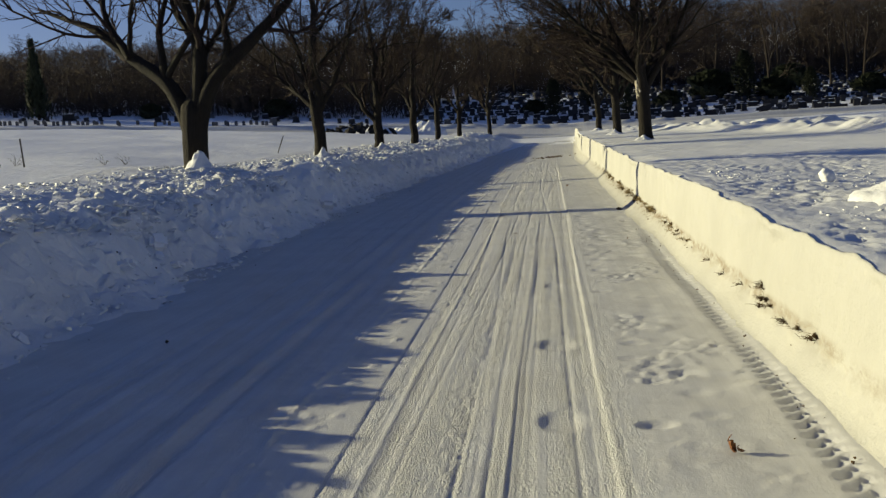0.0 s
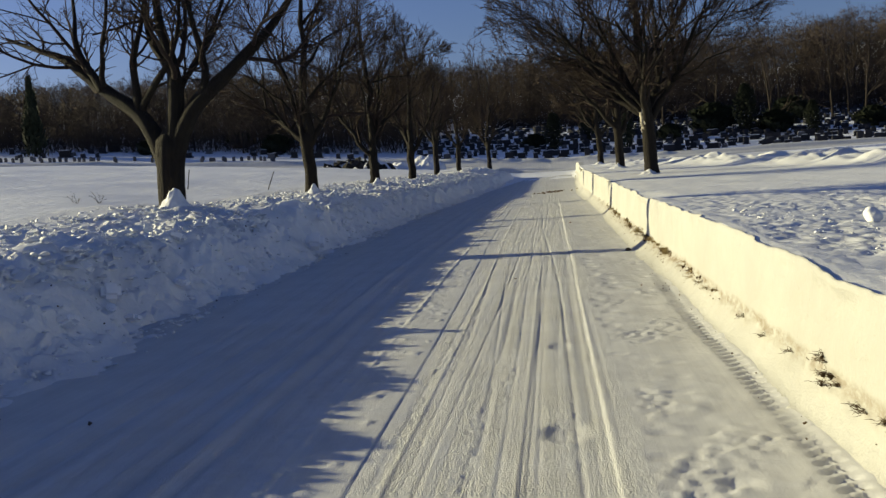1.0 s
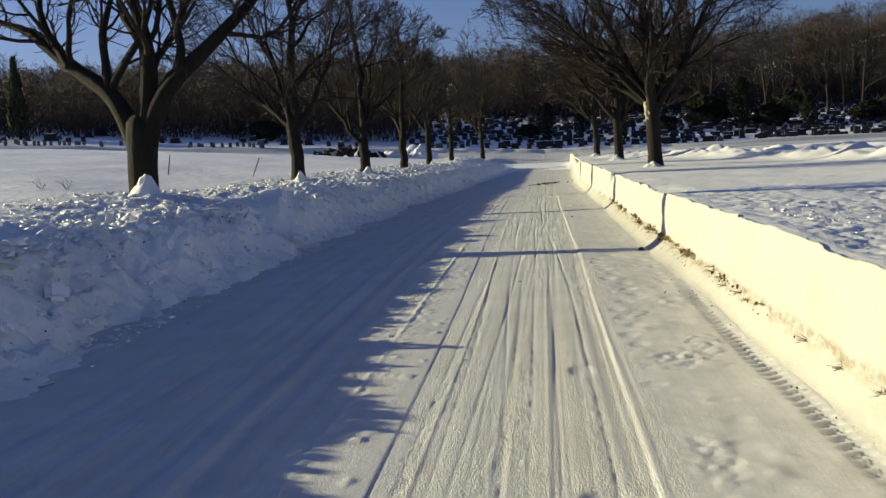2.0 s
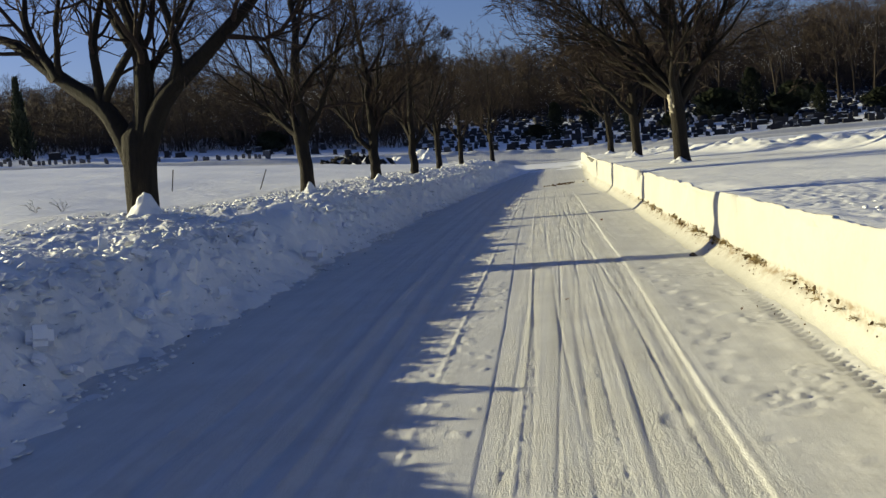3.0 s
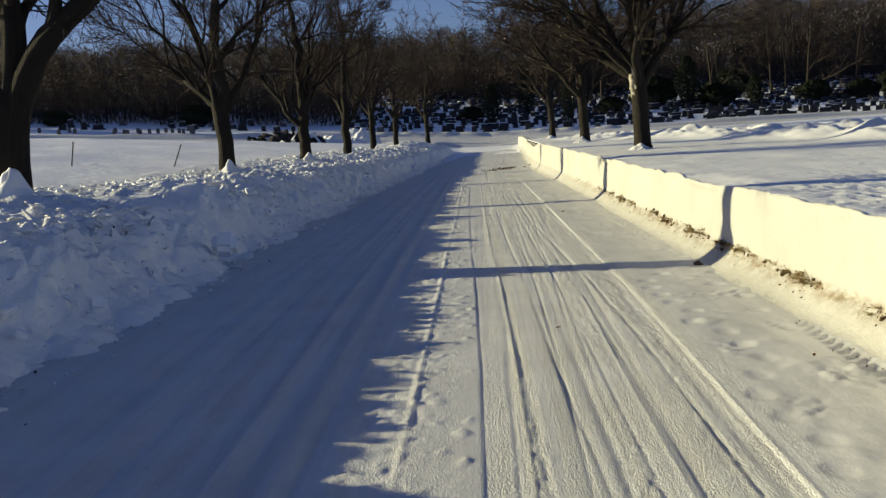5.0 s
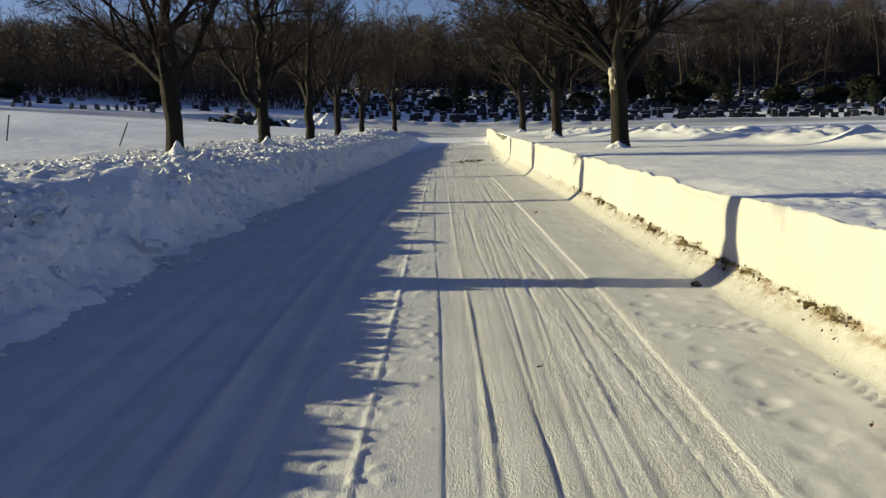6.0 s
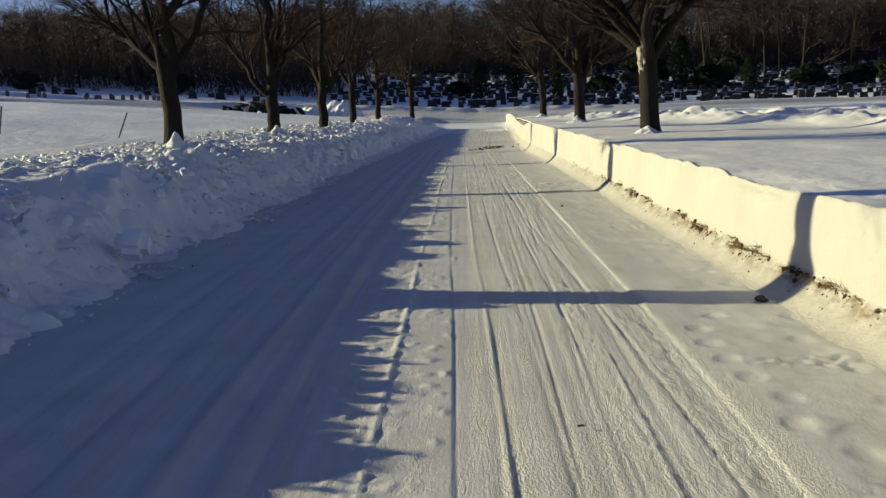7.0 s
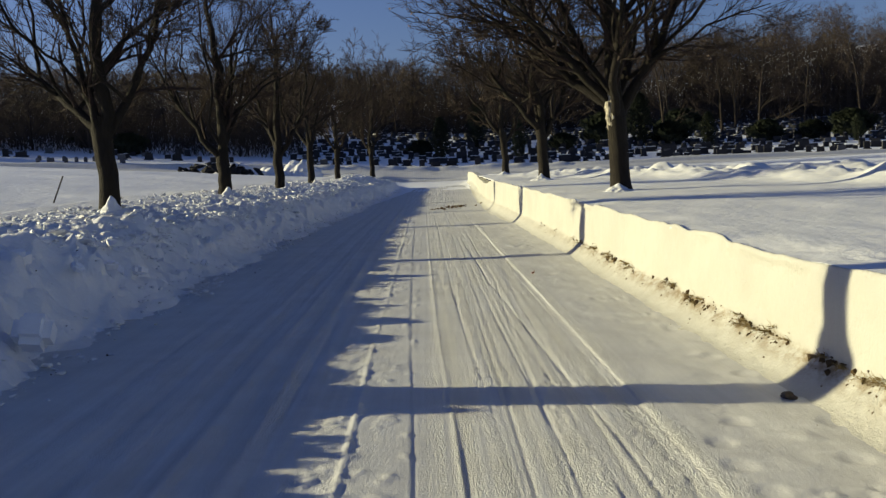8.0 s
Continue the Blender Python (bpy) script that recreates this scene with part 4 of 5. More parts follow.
RIGHT_TREES = [
    (2.95, 28.6, 0.80, 2.0, 0.205, -0.09, 4.5, 3.3, 4.7, ((3.3, 0.75, 3.9), (2.7, 0.35, 4.2), (0.1, 0.55, 4.2), (4.6, 0.5, 3.6), (1.2, 0.4, 4.0), (3.0, 0.9, 3.6)), 36, 41),
    (2.95, 41.0, 0.95, 1.9, 0.19, -0.05, 3.6, 3.2, 4.6, ((3.3, 0.7, 3.2), (0.2, 0.5, 3.6), (2.2, 0.3, 3.6)), 18, 42),
    (2.95, 55.8, 1.0, 2.1, 0.18, -0.03, 3.5, 3.2, 4.6, ((3.1, 0.65, 3.2), (0.0, 0.5, 3.4), (1.8, 0.3, 3.6)), 18, 43),
]
for x, y, z, fork_at, r, lx, wide, high, mid, low_limbs, laterals, seed in RIGHT_TREES:
    _, meshes = crowned_tree(seed, fork_at, r, lx, wide, high, mid, low_limbs, laterals, (8, 5, 4, 2) if y < 30 else (7, 5, 4, 1), 0.0055 if y < 30 else 0.009)
    tree, trunk, crown = place_tree("bare tree with a dense rounded crown and pale peeled bark", meshes, pose(x, y, z), TREE_GROUP)
    if y != 41.0:
        part("peeled_patch", peeled_mesh(seed, fork_at, r, lx), trunk, "pale bare wood where bark peeled off")
    part("dry_leaves", glint_flecks(seed, meshes[2], 700 if y < 30 else 250), crown, "pale flecks painted as sun glints on the twig tips")

# trunk close to the lane's right side
_, meshes = lane_tree(51, 7.5, 2.3, 0.20, (0.02, 0.0), 8, 3.4, (5, 5, 4, 0), 0.006)
place_tree("bare tree with a stout sunlit trunk in a heap of snow", meshes, pose(2.98, 7.9, 0.72), TREE_GROUP)


# heaps of snow lean on the trunks
def heap_mesh(seed, high, wide):
    xs = np.linspace(-wide, wide, 34)
    X, Y = np.meshgrid(xs, xs, indexing="ij")
    d = np.hypot(X, Y) / wide
    Z = high * np.clip(1 - d, 0, 1) ** 1.9 * (1 + 0.32 * fbm(X / 0.12 + seed, Y / 0.12, 3, seed)) + 0.035 * fbm(X / 0.08, Y / 0.08, 3, seed + 1) - 0.12 * smooth(0.75, 1.0, d)
    return mesh_np("snow_mound", np.stack([X, Y, Z], -1).reshape(-1, 3), grid_faces(34, 34), SNOW)


for k, (hx, hy, hz, high, wide) in enumerate([(-6.57, 16.85, 1.08, 0.50, 0.50), (-6.50, 26.2, 1.08, 0.38, 0.34), (-6.5, 35.8, 1.08, 0.40, 0.45), (-6.4, 45.8, 1.1, 0.34, 0.35), (-6.4, 55.0, 1.15, 0.3, 0.35),
                                              (-5.95, 64.5, 1.3, 0.25, 0.4), (2.78, 28.4, 0.90, 0.22, 0.45), (2.8, 40.8, 1.0, 0.24, 0.6), (2.8, 55.6, 1.1, 0.24, 0.55), (3.05, 7.60, 0.95, 0.42, 0.85)]):
    tagged(new("snow_mound", heap_mesh(200 + 3 * k, high, wide)), "small mound of snow against the foot of a tree", "snow mound", "snow mounds at tree trunks").matrix_basis = pose(hx, hy, bank_at(hx, hy) - 0.10 if hx < 0 else near_field_at(hx, hy) - 0.03)

# ---- beyond the trees: side road, graves, evergreens, woods ----
def side_road_mesh(name):
    xs = grid_lines((-90, -12, 3), (-12, 12, 0.4), (12, 90, 3))
    ys = np.linspace(-4.2, 4.2, 36)
    X, D = np.meshgrid(xs, ys, indexing="ij")
    Y = 87.0 + D
    verge = np.exp(-((np.abs(D) - 3.1) / 0.5) ** 2) * (1 - np.exp(-(X / 4.5) ** 2) * (D < 0))
    Z = land(X, Y) + 0.06 + verge * (0.35 + 0.3 * fbm(X / 0.9, D / 0.5, 3, 301)) + 0.04 * fbm(X / 2, D * 3, 3, 302) - 0.4 * smooth(3.7, 4.2, np.abs(D))
    return mesh_np(name, np.stack([X, Y, Z], -1).reshape(-1, 3), grid_faces(len(xs), len(ys)), ROAD)


tagged(new("side_road", side_road_mesh("side_road")), "grey ploughed snow on the road crossing ahead", "road", kind="structure")


def slab(w, d, h, arch, bevel=0.03):
    """A headstone, or its plinth: a slab whose top may be arched."""
    bm = bmesh.new()
    n = 8 if arch else 1
    top = [(-w / 2 + w * k / n, h - arch * (2 * k / n - 1) ** 2) for k in range(n + 1)]
    outline = [(-w / 2, 0)] + top + [(w / 2, 0)]
    face = bm.faces.new([bm.verts.new((x, -d / 2, z)) for x, z in outline])
    out = bmesh.ops.extrude_face_region(bm, geom=[face])
    bmesh.ops.translate(bm, vec=(0, d, 0), verts=[g for g in out["geom"] if isinstance(g, bmesh.types.BMVert)])
    bmesh.ops.recalc_face_normals(bm, faces=bm.faces)
    return bm


def cap_mesh(w, d, h, arch, seed):
    """Snow lying on the top of a stone."""
    r = random.Random(seed)
    bm = slab(w * 0.98, d * 1.05, 0.07, arch * 0.7)
    for v in bm.verts:
        if v.co.z > 0.02:
            v.co.z += r.uniform(-0.02, 0.03)
            v.co.x *= 0.93
        v.co.z += h - arch * 0.85
    return mesh_bm("snow_cap", bm, SNOW, False)


STONES = []
for k, (w, d, h, arch, mat) in enumerate([(0.95, 0.22, 0.95, 0.0, GRANITE), (0.75, 0.20, 1.05, 0.16, GRANITE), (1.25, 0.24, 0.75, 0.0, GRANITE), (0.70, 0.26, 1.35, 0.06, GRANITE),
                                          (0.85, 0.22, 0.85, 0.10, PALE_STONE), (1.05, 0.24, 1.05, 0.12, GRANITE), (1.45, 0.3, 1.15, 0.0, GRANITE)]):
    base = mesh_bm("plinth", slab(w * 1.3, d * 2.0, 0.30, 0), mat)
    head = mesh_bm("headstone", slab(w, d, h, arch), mat)
    STONES.append((base, head, cap_mesh(w, d, h, arch, k), mat))

rng = random.Random(77)
graves = []
for row in range(22):
    y0 = 95.0 + row * 2.8 + (0.6 if row % 2 else 0)
    x = -74 + rng.uniform(0, 2)
    while x < 78:
        if rng.random() < (0.82 if x > -14 else 0.5):
            graves.append((x, y0 + rng.gauss(0, 0.35), rng.randrange(6) if rng.random() < 0.9 else 6, rng.gauss(0, 0.09), rng.uniform(0.42, 0.70)))
        x += rng.uniform(0.85, 1.55)
graves = [g for g in graves if abs(g[0]) < 0.62 * (g[1] - 2) and not (g[0] < -14 and (g[1] > 104 or rng.random() < 0.4))]
graves.sort(key=lambda g: g[1] + 0.12 * abs(g[0]))
for gx, gy, kind_, turn, s in graves[:285]:
    m = Matrix.LocRotScale((gx, gy, land_at(gx, gy) - 0.06), Euler((rng.gauss(0, 0.02), rng.gauss(0, 0.02), turn)), (s * 1.25, s, s * 0.8))
    base, head, cap, mat = STONES[kind_]
    capped = rng.random() < 0.4
    g = thing("gravestone", ("pale grey" if mat is PALE_STONE else "dark granite") + (" gravestone capped with snow" if capped else " gravestone standing in snow"), "gravestone", m, "gravestones on the slope")
    part("plinth", base, g)
    stone = part("headstone", head, g, m=pose(0, 0, 0.29))
    if capped:
        part("snow_cap", cap, stone, "snow lying on top", pose(0, 0, -0.005))


def joined_meshes(name, items, mat):
    """One mesh of many copies: items are (mesh, matrix); faces of any size, made triangles."""
    V, F, base = [], [], 0
    cache = {}
    for me, m in items:
        if me.name not in cache:
            me.calc_loop_triangles()
            v = np.empty(len(me.vertices) * 3, np.float32)
            me.vertices.foreach_get("co", v)
            f = np.empty(len(me.loop_triangles) * 3, np.int32)
            me.loop_triangles.foreach_get("vertices", f)
            cache[me.name] = (v.reshape(-1, 3), f.reshape(-1, 3))
        v, f = cache[me.name]
        a = np.array(m)
        V.append(v @ a[:3, :3].T + a[:3, 3])
        F.append(f + base)
        base += len(v)
    return mesh_np(name, np.concatenate(V), np.concatenate(F), mat, soft=False)


dark_items, cap_items = [], []
for gx, gy, kind_, turn, s in graves[285:]:
    m = Matrix.LocRotScale((gx, gy, land_at(gx, gy) - 0.06), Euler((0, 0, turn)), (s * 1.25, s, s * 0.8))
    base, head, cap, mat = STONES[kind_]
    dark_items += [(base, m), (head, m @ pose(0, 0, 0.29))]
    if rng.random() < 0.4:
        cap_items.append((cap, m @ pose(0, 0, 0.285)))
yard = thing("graveyard_rows", "far rows of dark gravestones capped with snow", "gravestones", kind="stuff")
part("far_stones", joined_meshes("far_stones", dark_items, GRANITE), yard)
part("far_snow_caps", joined_meshes("far_snow_caps", cap_items, SNOW), yard)


def evergreen_mesh(seed, high, wide, columnar):
    """A dense conifer or yew: many small ragged sprays round a stem."""
    r = np.random.RandomState(seed)
    n = 2400
    h = r.rand(n) ** 0.8
    if columnar:
        prof = np.sin(np.clip(h, 0, 1) * math.pi * 0.93 + 0.2) ** 0.6
    else:
        prof = 1.05 - h
    a = r.rand(n) * 6.283
    rad = wide * prof * (0.55 + 0.5 * r.rand(n)) * (1 + 0.25 * np.sin(a * 3 + h * 9))
    c = np.stack([rad * np.cos(a), rad * np.sin(a), h * high], 1)
    size = 0.05 * wide + 0.08 * wide * r.rand(n)
    out = np.stack([np.cos(a), np.sin(a), 0.5 + 0.6 * r.rand(n)], 1) * size[:, None] * 1.6
    side = np.stack([-np.sin(a), np.cos(a), r.randn(n) * 0.5], 1) * size[:, None]
    V = np.stack([c - side * 0.8, c + side * 0.8, c + out + side * 0.2, c + out * 0.4 - side], 1).reshape(-1, 3)
    F = np.arange(n * 4).reshape(-1, 4)
    sv, sf = tubes([([(0, 0, -0.2), (0, 0, high * 0.5), (0, 0, high * 0.95)], [wide * 0.12, wide * 0.08, 0.02])], 5)
    return mesh_np("foliage", V, F, EVERGREEN, soft=False), mesh_np("stem", sv, sf, BARK)


EVERGREENS = [evergreen_mesh(1, 4.6, 1.0, True), evergreen_mesh(2, 2.2, 1.7, True), evergreen_mesh(3, 6.5, 2.3, False)]
for k, (x, y, v, s) in enumerate([(22.7, 112, 0, 1.25), (26, 112, 1, 1.1), (36.6, 112, 1, 1.0), (41, 110, 1, 0.9), (0.6, 104, 0, 0.9), (8.5, 104, 0, 0.8), (-1.5, 108, 1, 0.7), (20.0, 118, 1, 1.5), (31, 126, 1, 1.4),
                                  (47, 114, 1, 1.3), (13.8, 110, 1, 0.8), (44, 106, 0, 0.6), (-30, 102, 1, 0.9), (-36, 108, 1, 0.8), (-44, 100, 1, 0.7), (-55.5, 97, 2, 1.3), (56, 112, 1, 1.1), (29, 108, 0, 0.8), (5, 116, 0, 1.1)]):
    ob = thing("evergreen_shrub", "dark evergreen shrub among the gravestones", "shrub", Matrix.LocRotScale((x, y, land_at(x, y) - 0.05), Euler((0, 0, k)), (s * 0.42, s * 0.42, s) if v == 2 else (s, s, s)), "evergreens in the graveyard")
    part("foliage", EVERGREENS[v][0], ob)
    part("stem", EVERGREENS[v][1], ob)


def forest_mesh(seed, high, twig, levels):
    rng_ = random.Random(seed)
    trunk = limb(rng_, (0, 0, -0.3), (rng_.gauss(0, 0.05), rng_.gauss(0, 0.05), 1), high * 0.9, 0.20, 0.03, 7, 0.04, 0.03)
    limbs = fork(rng_, [trunk], levels[0], 0.42, 0.5, 0.7, 7, 0.2, 0.08, 0.10, 0.3, twig)
    second = fork(rng_, limbs, levels[1], 0.55, 0.6, 0.7, 4, 0.13, 0.05, 0.15, 0.5, twig)
    third = fork(rng_, second, levels[2], 0.6, 0.7, 0.7, 3 if levels[3] else 2, 0.13, 0.03, 0.15, 0.6, twig)
    fourth = fork(rng_, third, levels[3], 0.6, 0.8, 0.7, 2, 0.1, 0.0, 0.1, 0.6, twig) if levels[3] else []
    a = tubes([trunk] + limbs, 5)
    bs = [tubes(q, s) for q, s in ((second, 3), (third, 3), (fourth, 3)) if q]
    V, F, base = [], [], 0
    for v, f in bs:
        V.append(v)
        F.append(f + base)
        base += len(v)
    return a, (np.concatenate(V), np.concatenate(F))


FOREST = []
for k in range(5):
    a, b = forest_mesh(400 + k, 11.5 + 0.8 * (k % 3), 0.022, (9, 5, 4, 2))
    FOREST.append((mesh_np("trunk", *a, TRUNK), mesh_np("crown", *b, WOODS)))
rng = random.Random(55)
spots = []
for _ in range(4000):
    x, y = rng.uniform(-120, 125), rng.uniform(100, 172)
    if abs(x) > 0.66 * y + 6 or (y < 128 and -16 < x < 50 and rng.random() < 0.75) or (y < 112 and -8 < x < 12) or (y < 104):
        continue
    if all((x - p[0]) ** 2 + (y - p[1]) ** 2 > 42 for p in spots):
        spots.append((x, y))
    if len(spots) >= 95:
        break
for k, (x, y) in enumerate(spots):
    s = rng.uniform(0.85, 1.12) * (0.68 + 0.42 * float(smooth(-70, 60, x)))
    ob = thing("woodland_tree", "bare brown woodland tree standing in snow", "tree", Matrix.LocRotScale((x, y, land_at(x, y)), Euler((0, 0, rng.uniform(0, 6.28))), (s, s, s * rng.uniform(0.9, 1.1))), "trees at the wood's edge")
    part("trunk", FOREST[k % 5][0], ob)
    part("crown", FOREST[k % 5][1], ob)


def spikes(P, Q, R):
    """Three-sided pointed twigs from P to Q, of radius R at P."""
    T = Q - P
    T = T / (np.linalg.norm(T, axis=1, keepdims=True) + 1e-9)
    U = np.cross(T, np.where(np.abs(T[:, 2:3]) > 0.8, np.array([1.0, 0, 0]), np.array([0, 0, 1.0])))
    U /= np.linalg.norm(U, axis=1, keepdims=True) + 1e-9
    W = np.cross(T, U)
    ring = [P + R[:, None] * (U * math.cos(a) + W * math.sin(a)) for a in (0.0, 2.094, 4.189)]
    V = np.stack(ring + [Q], 1).reshape(-1, 3)
    o = np.arange(len(P))[:, None] * 4
    return V, np.concatenate([o + np.array([[i, (i + 1) % 3, 3]]) for i in range(3)])


def far_woods():
    """The wooded hillside: trunks and sprays of bare branches, too many to count."""
    r = np.random.RandomState(66)
    P, Q, R = [], [], []
    spots_ = []
    for k in range(1250):
        edge = k < 420
        y = 124 + 34 * r.rand() if edge else 150 + 215 * r.rand() ** 1.25
        x = (r.rand() * 1.36 - 0.66) * (y + 12)
        if edge and x > -14:
            y += 22
        elif edge:
            y -= 23
        spots_.append((x, y))
    gz = land(np.array([p[0] for p in spots_]), np.array([p[1] for p in spots_]))
    for (x, y), z in zip(spots_, gz):
        s = r.uniform(0.75, 1.15) * (0.60 + 0.54 * float(smooth(-80, 60, x)))
        high = 11.0 * s
        n = 250
        P.append([[x, y, z - 0.3]])
        Q.append([[x + r.randn() * 0.4, y, z + high * 0.75]])
        R.append([0.13 * s])
        h = 0.05 + 0.90 * r.rand(n) ** 0.85
        a = r.rand(n) * 6.283
        wide = 3.5 * s * np.sin(np.clip(h * 1.02, 0, 1) * math.pi) ** 0.5 * r.rand(n) ** 0.45 * 0.85
        p = np.stack([x + wide * np.cos(a), y + wide * np.sin(a), z + h * high], 1)
        length = (0.7 + 1.1 * r.rand(n)) * s
        way = np.stack([np.cos(a) * 0.6 + r.randn(n) * 0.55, np.sin(a) * 0.6 + r.randn(n) * 0.55, 0.55 + 0.45 * r.randn(n)], 1)
        way /= np.linalg.norm(way, axis=1, keepdims=True)
        P.append(p)
        Q.append(p + way * length[:, None])
        R.append(0.026 + 0.030 * r.rand(n))
    # brushwood under the trees
    n = 45000
    y = 112 + 100 * r.rand(n) ** 1.4
    x = (r.rand(n) * 1.36 - 0.66) * (y + 8)
    y = np.where(x > -14, y + 34, y - 10)
    p = np.stack([x, y, land(x, y) - 0.1 + 1.5 * r.rand(n) ** 2], 1)
    P.append(p)
    Q.append(p + np.stack([r.randn(n) * 0.9, r.randn(n) * 0.9, 1.0 + 2.6 * r.rand(n)], 1))
    R.append(0.022 + 0.03 * r.rand(n))
    P, Q, R = np.concatenate(P), np.concatenate(Q), np.concatenate(R)
    return mesh_np("far_woods", *spikes(P, Q, R), WOODS)


tagged(new("far_woods", far_woods()), "dense bare brown woods on the hillside", "woods", kind="stuff")

# ---- left field: posts, weeds, rubble pile, pile of ploughed snow ----
def post_mesh():
    bm = bmesh.new()
    for w, d in ((0.03, 0.010), (0.010, 0.03)):
        r = bmesh.ops.create_cube(bm, size=1)
        for v in r["verts"]:
            v.co = Vector((v.co.x * w, v.co.y * d + (0.02 if d > w else 0), (v.co.z + 0.5) * 0.85 - 0.25))
    return mesh_bm("fence_post", bm, POST)


POST_MESH = post_mesh()
for px, py, tilt in ((-11.1, 28.7, 9), (-8.85, 29.6, 22), (-11.0, 18.4, -2)):
    tagged(new("fence_post", POST_MESH), "thin rusty metal post leaning in the snow", "post", "posts in the field").matrix_basis = pose(px, py, land_at(px, py), 0, tilt, 20)


def weed_mesh(seed, stems, high):
    r = random.Random(seed)
    out = []
    for _ in range(stems):
        a = limb(r, (r.gauss(0, 0.006), r.gauss(0, 0.006), -0.05), (r.gauss(0, 0.5), r.gauss(0, 0.5), 1), high * r.uniform(0.5, 1.1), 0.006, 0.003, 5, 0.15, 0.0)
        out.append(a)
    twigs = fork(r, out, 3, 0.5, 0.7, 0.7, 5, 0.1, 0.0, 0.4, 0.6, 0.0028)
    v, f = tubes(out + twigs, 3)
    return mesh_np("weed", v, f, TWIG)


for k, (x, y) in enumerate([(-9.3, 18.6), (-9.0, 18.9), (-11.3, 17.9), (-11.5, 18.9), (-7.9, 30.8)]):
    z = land_at(x, y)
    tagged(new("dry_weed", weed_mesh(600 + k, 5, 0.3)), "dry brown weed stalks poking out of snow", "weed", "dry weeds").matrix_basis = pose(x, y, z)

RUBBLE = clod_meshes(6, ROCK, 8, 0.6, "rubble_stone")
rng = random.Random(91)
pile = thing("rubble_pile", "dark rubble pile half covered with snow", "rubble pile", pose(-14.8, 72.0, land_at(-14.8, 72.0)))
for k in range(46):
    x = rng.uniform(-2.6, 2.6)
    high = max(0.1, 0.8 - abs(x + 0.4) * 0.2)
    s = rng.uniform(0.6, 1.2)
    part("stone", RUBBLE[k % 6], pile, "", Matrix.LocRotScale((x, rng.uniform(-0.6, 0.8), rng.uniform(0.05, high)), Euler((rng.random(), rng.random(), rng.random() * 6)), (s, s * 0.8, s * 0.55)))
for k in range(14):
    x = -2.2 + 0.32 * k
    part("snow_cap", CLODS[k % 14], pile, "snow lying on the stones", Matrix.LocRotScale((x, 0.2, max(0.3, 0.86 - abs(x) * 0.2) + 0.10 * math.sin(k * 2.1)), Euler((0, 0, k)), (0.95, 0.7, 0.22)))


def mound_mesh(name, seed, wide, long_, high):
    n = 44
    u = np.linspace(-1, 1, n)
    X, Y = np.meshgrid(u, u, indexing="ij")
    d = np.hypot(X, Y)
    Z = high * np.clip(1 - d, 0, 1) ** 0.8 * (1 + 0.5 * fbm(X * 2.2, Y * 2.2, 3, seed)) + 0.25 * lumps(X * 2.5, Y * 2.5, 0.6, seed + 1, 0.6) * (d < 0.9) * high * 0.5 - 0.3 * smooth(0.85, 1, d)
    return mesh_np(name, np.stack([X * wide, Y * long_, Z], -1).reshape(-1, 3), grid_faces(n, n), BANK)


for k, (x, y, wide, long_, high) in enumerate([(-9.9, 76.0, 1.7, 1.3, 1.5), (-11.9, 75.5, 1.6, 1.2, 0.8), (-14.2, 74.6, 2.4, 1.2, 0.8)]):
    tagged(new("ploughed_snow_mound", mound_mesh("ploughed_snow_mound", 620 + 5 * k, wide, long_, high)), "pile of snow heaped up by the plough", "snow pile", "snow piles by the side road").matrix_basis = pose(x, y, land_at(x, y) + 0.05)

# ---- soil and grass laid bare along the foot of the cut snow ----
SOIL_CLODS = clod_meshes(8, SOIL, 14, 0.8, "soil_clod")
rng = random.Random(19)


def soil_band(y):
    """How much soil shows at y."""
    yy = np.array([float(y)])
    return float(smooth(9.0, 14.5, yy)[0] * (1 - 0.75 * smooth(20, 27, yy)[0]) * np.clip(0.60 + 1.9 * fbm(yy / 0.55, yy * 0, 2, 401)[0], 0, 1.3))


made = 0
scatter = []
while made < 290:
    y = rng.uniform(7, 30)
    if rng.random() > soil_band(y):
        continue
    made += 1
    x, z = on_wall(y, 0.205 + rng.gauss(0, 0.020) + 0.015 * math.sin(y * 3))
    s = 0.014 + 0.055 * rng.random() ** 3
    ob = part("soil_clod", SOIL_CLODS[made % 8], wall)
    ob.matrix_basis = Matrix.LocRotScale((x - 0.004, y, z), Euler((rng.random() * 3, rng.random() * 3, rng.random() * 6)), (s, s * 1.2, s))
for _ in range(600):
    y = rng.uniform(5, 32)
    if rng.random() > soil_band(y) + 0.05:
        continue
    x, z = on_wall(y, max(0.04, 0.17 + rng.gauss(0, 0.04)))
    scatter.append((x - 0.002, y, z, 0.010 + 0.02 * rng.random() ** 2, rng.random() * 6, rng.random()))
for _ in range(60):
    y, x = rng.uniform(3.5, 22), 1.25 - 0.28 * rng.random() ** 2
    scatter.append((x, y, road_level(y) + 0.02, 0.008 + 0.014 * rng.random(), rng.random() * 6, rng.random()))
tagged(part("soil_crumbs", joined_clods("soil_crumbs", SOIL_CLODS, scatter, SOIL), wall), kind="stuff")
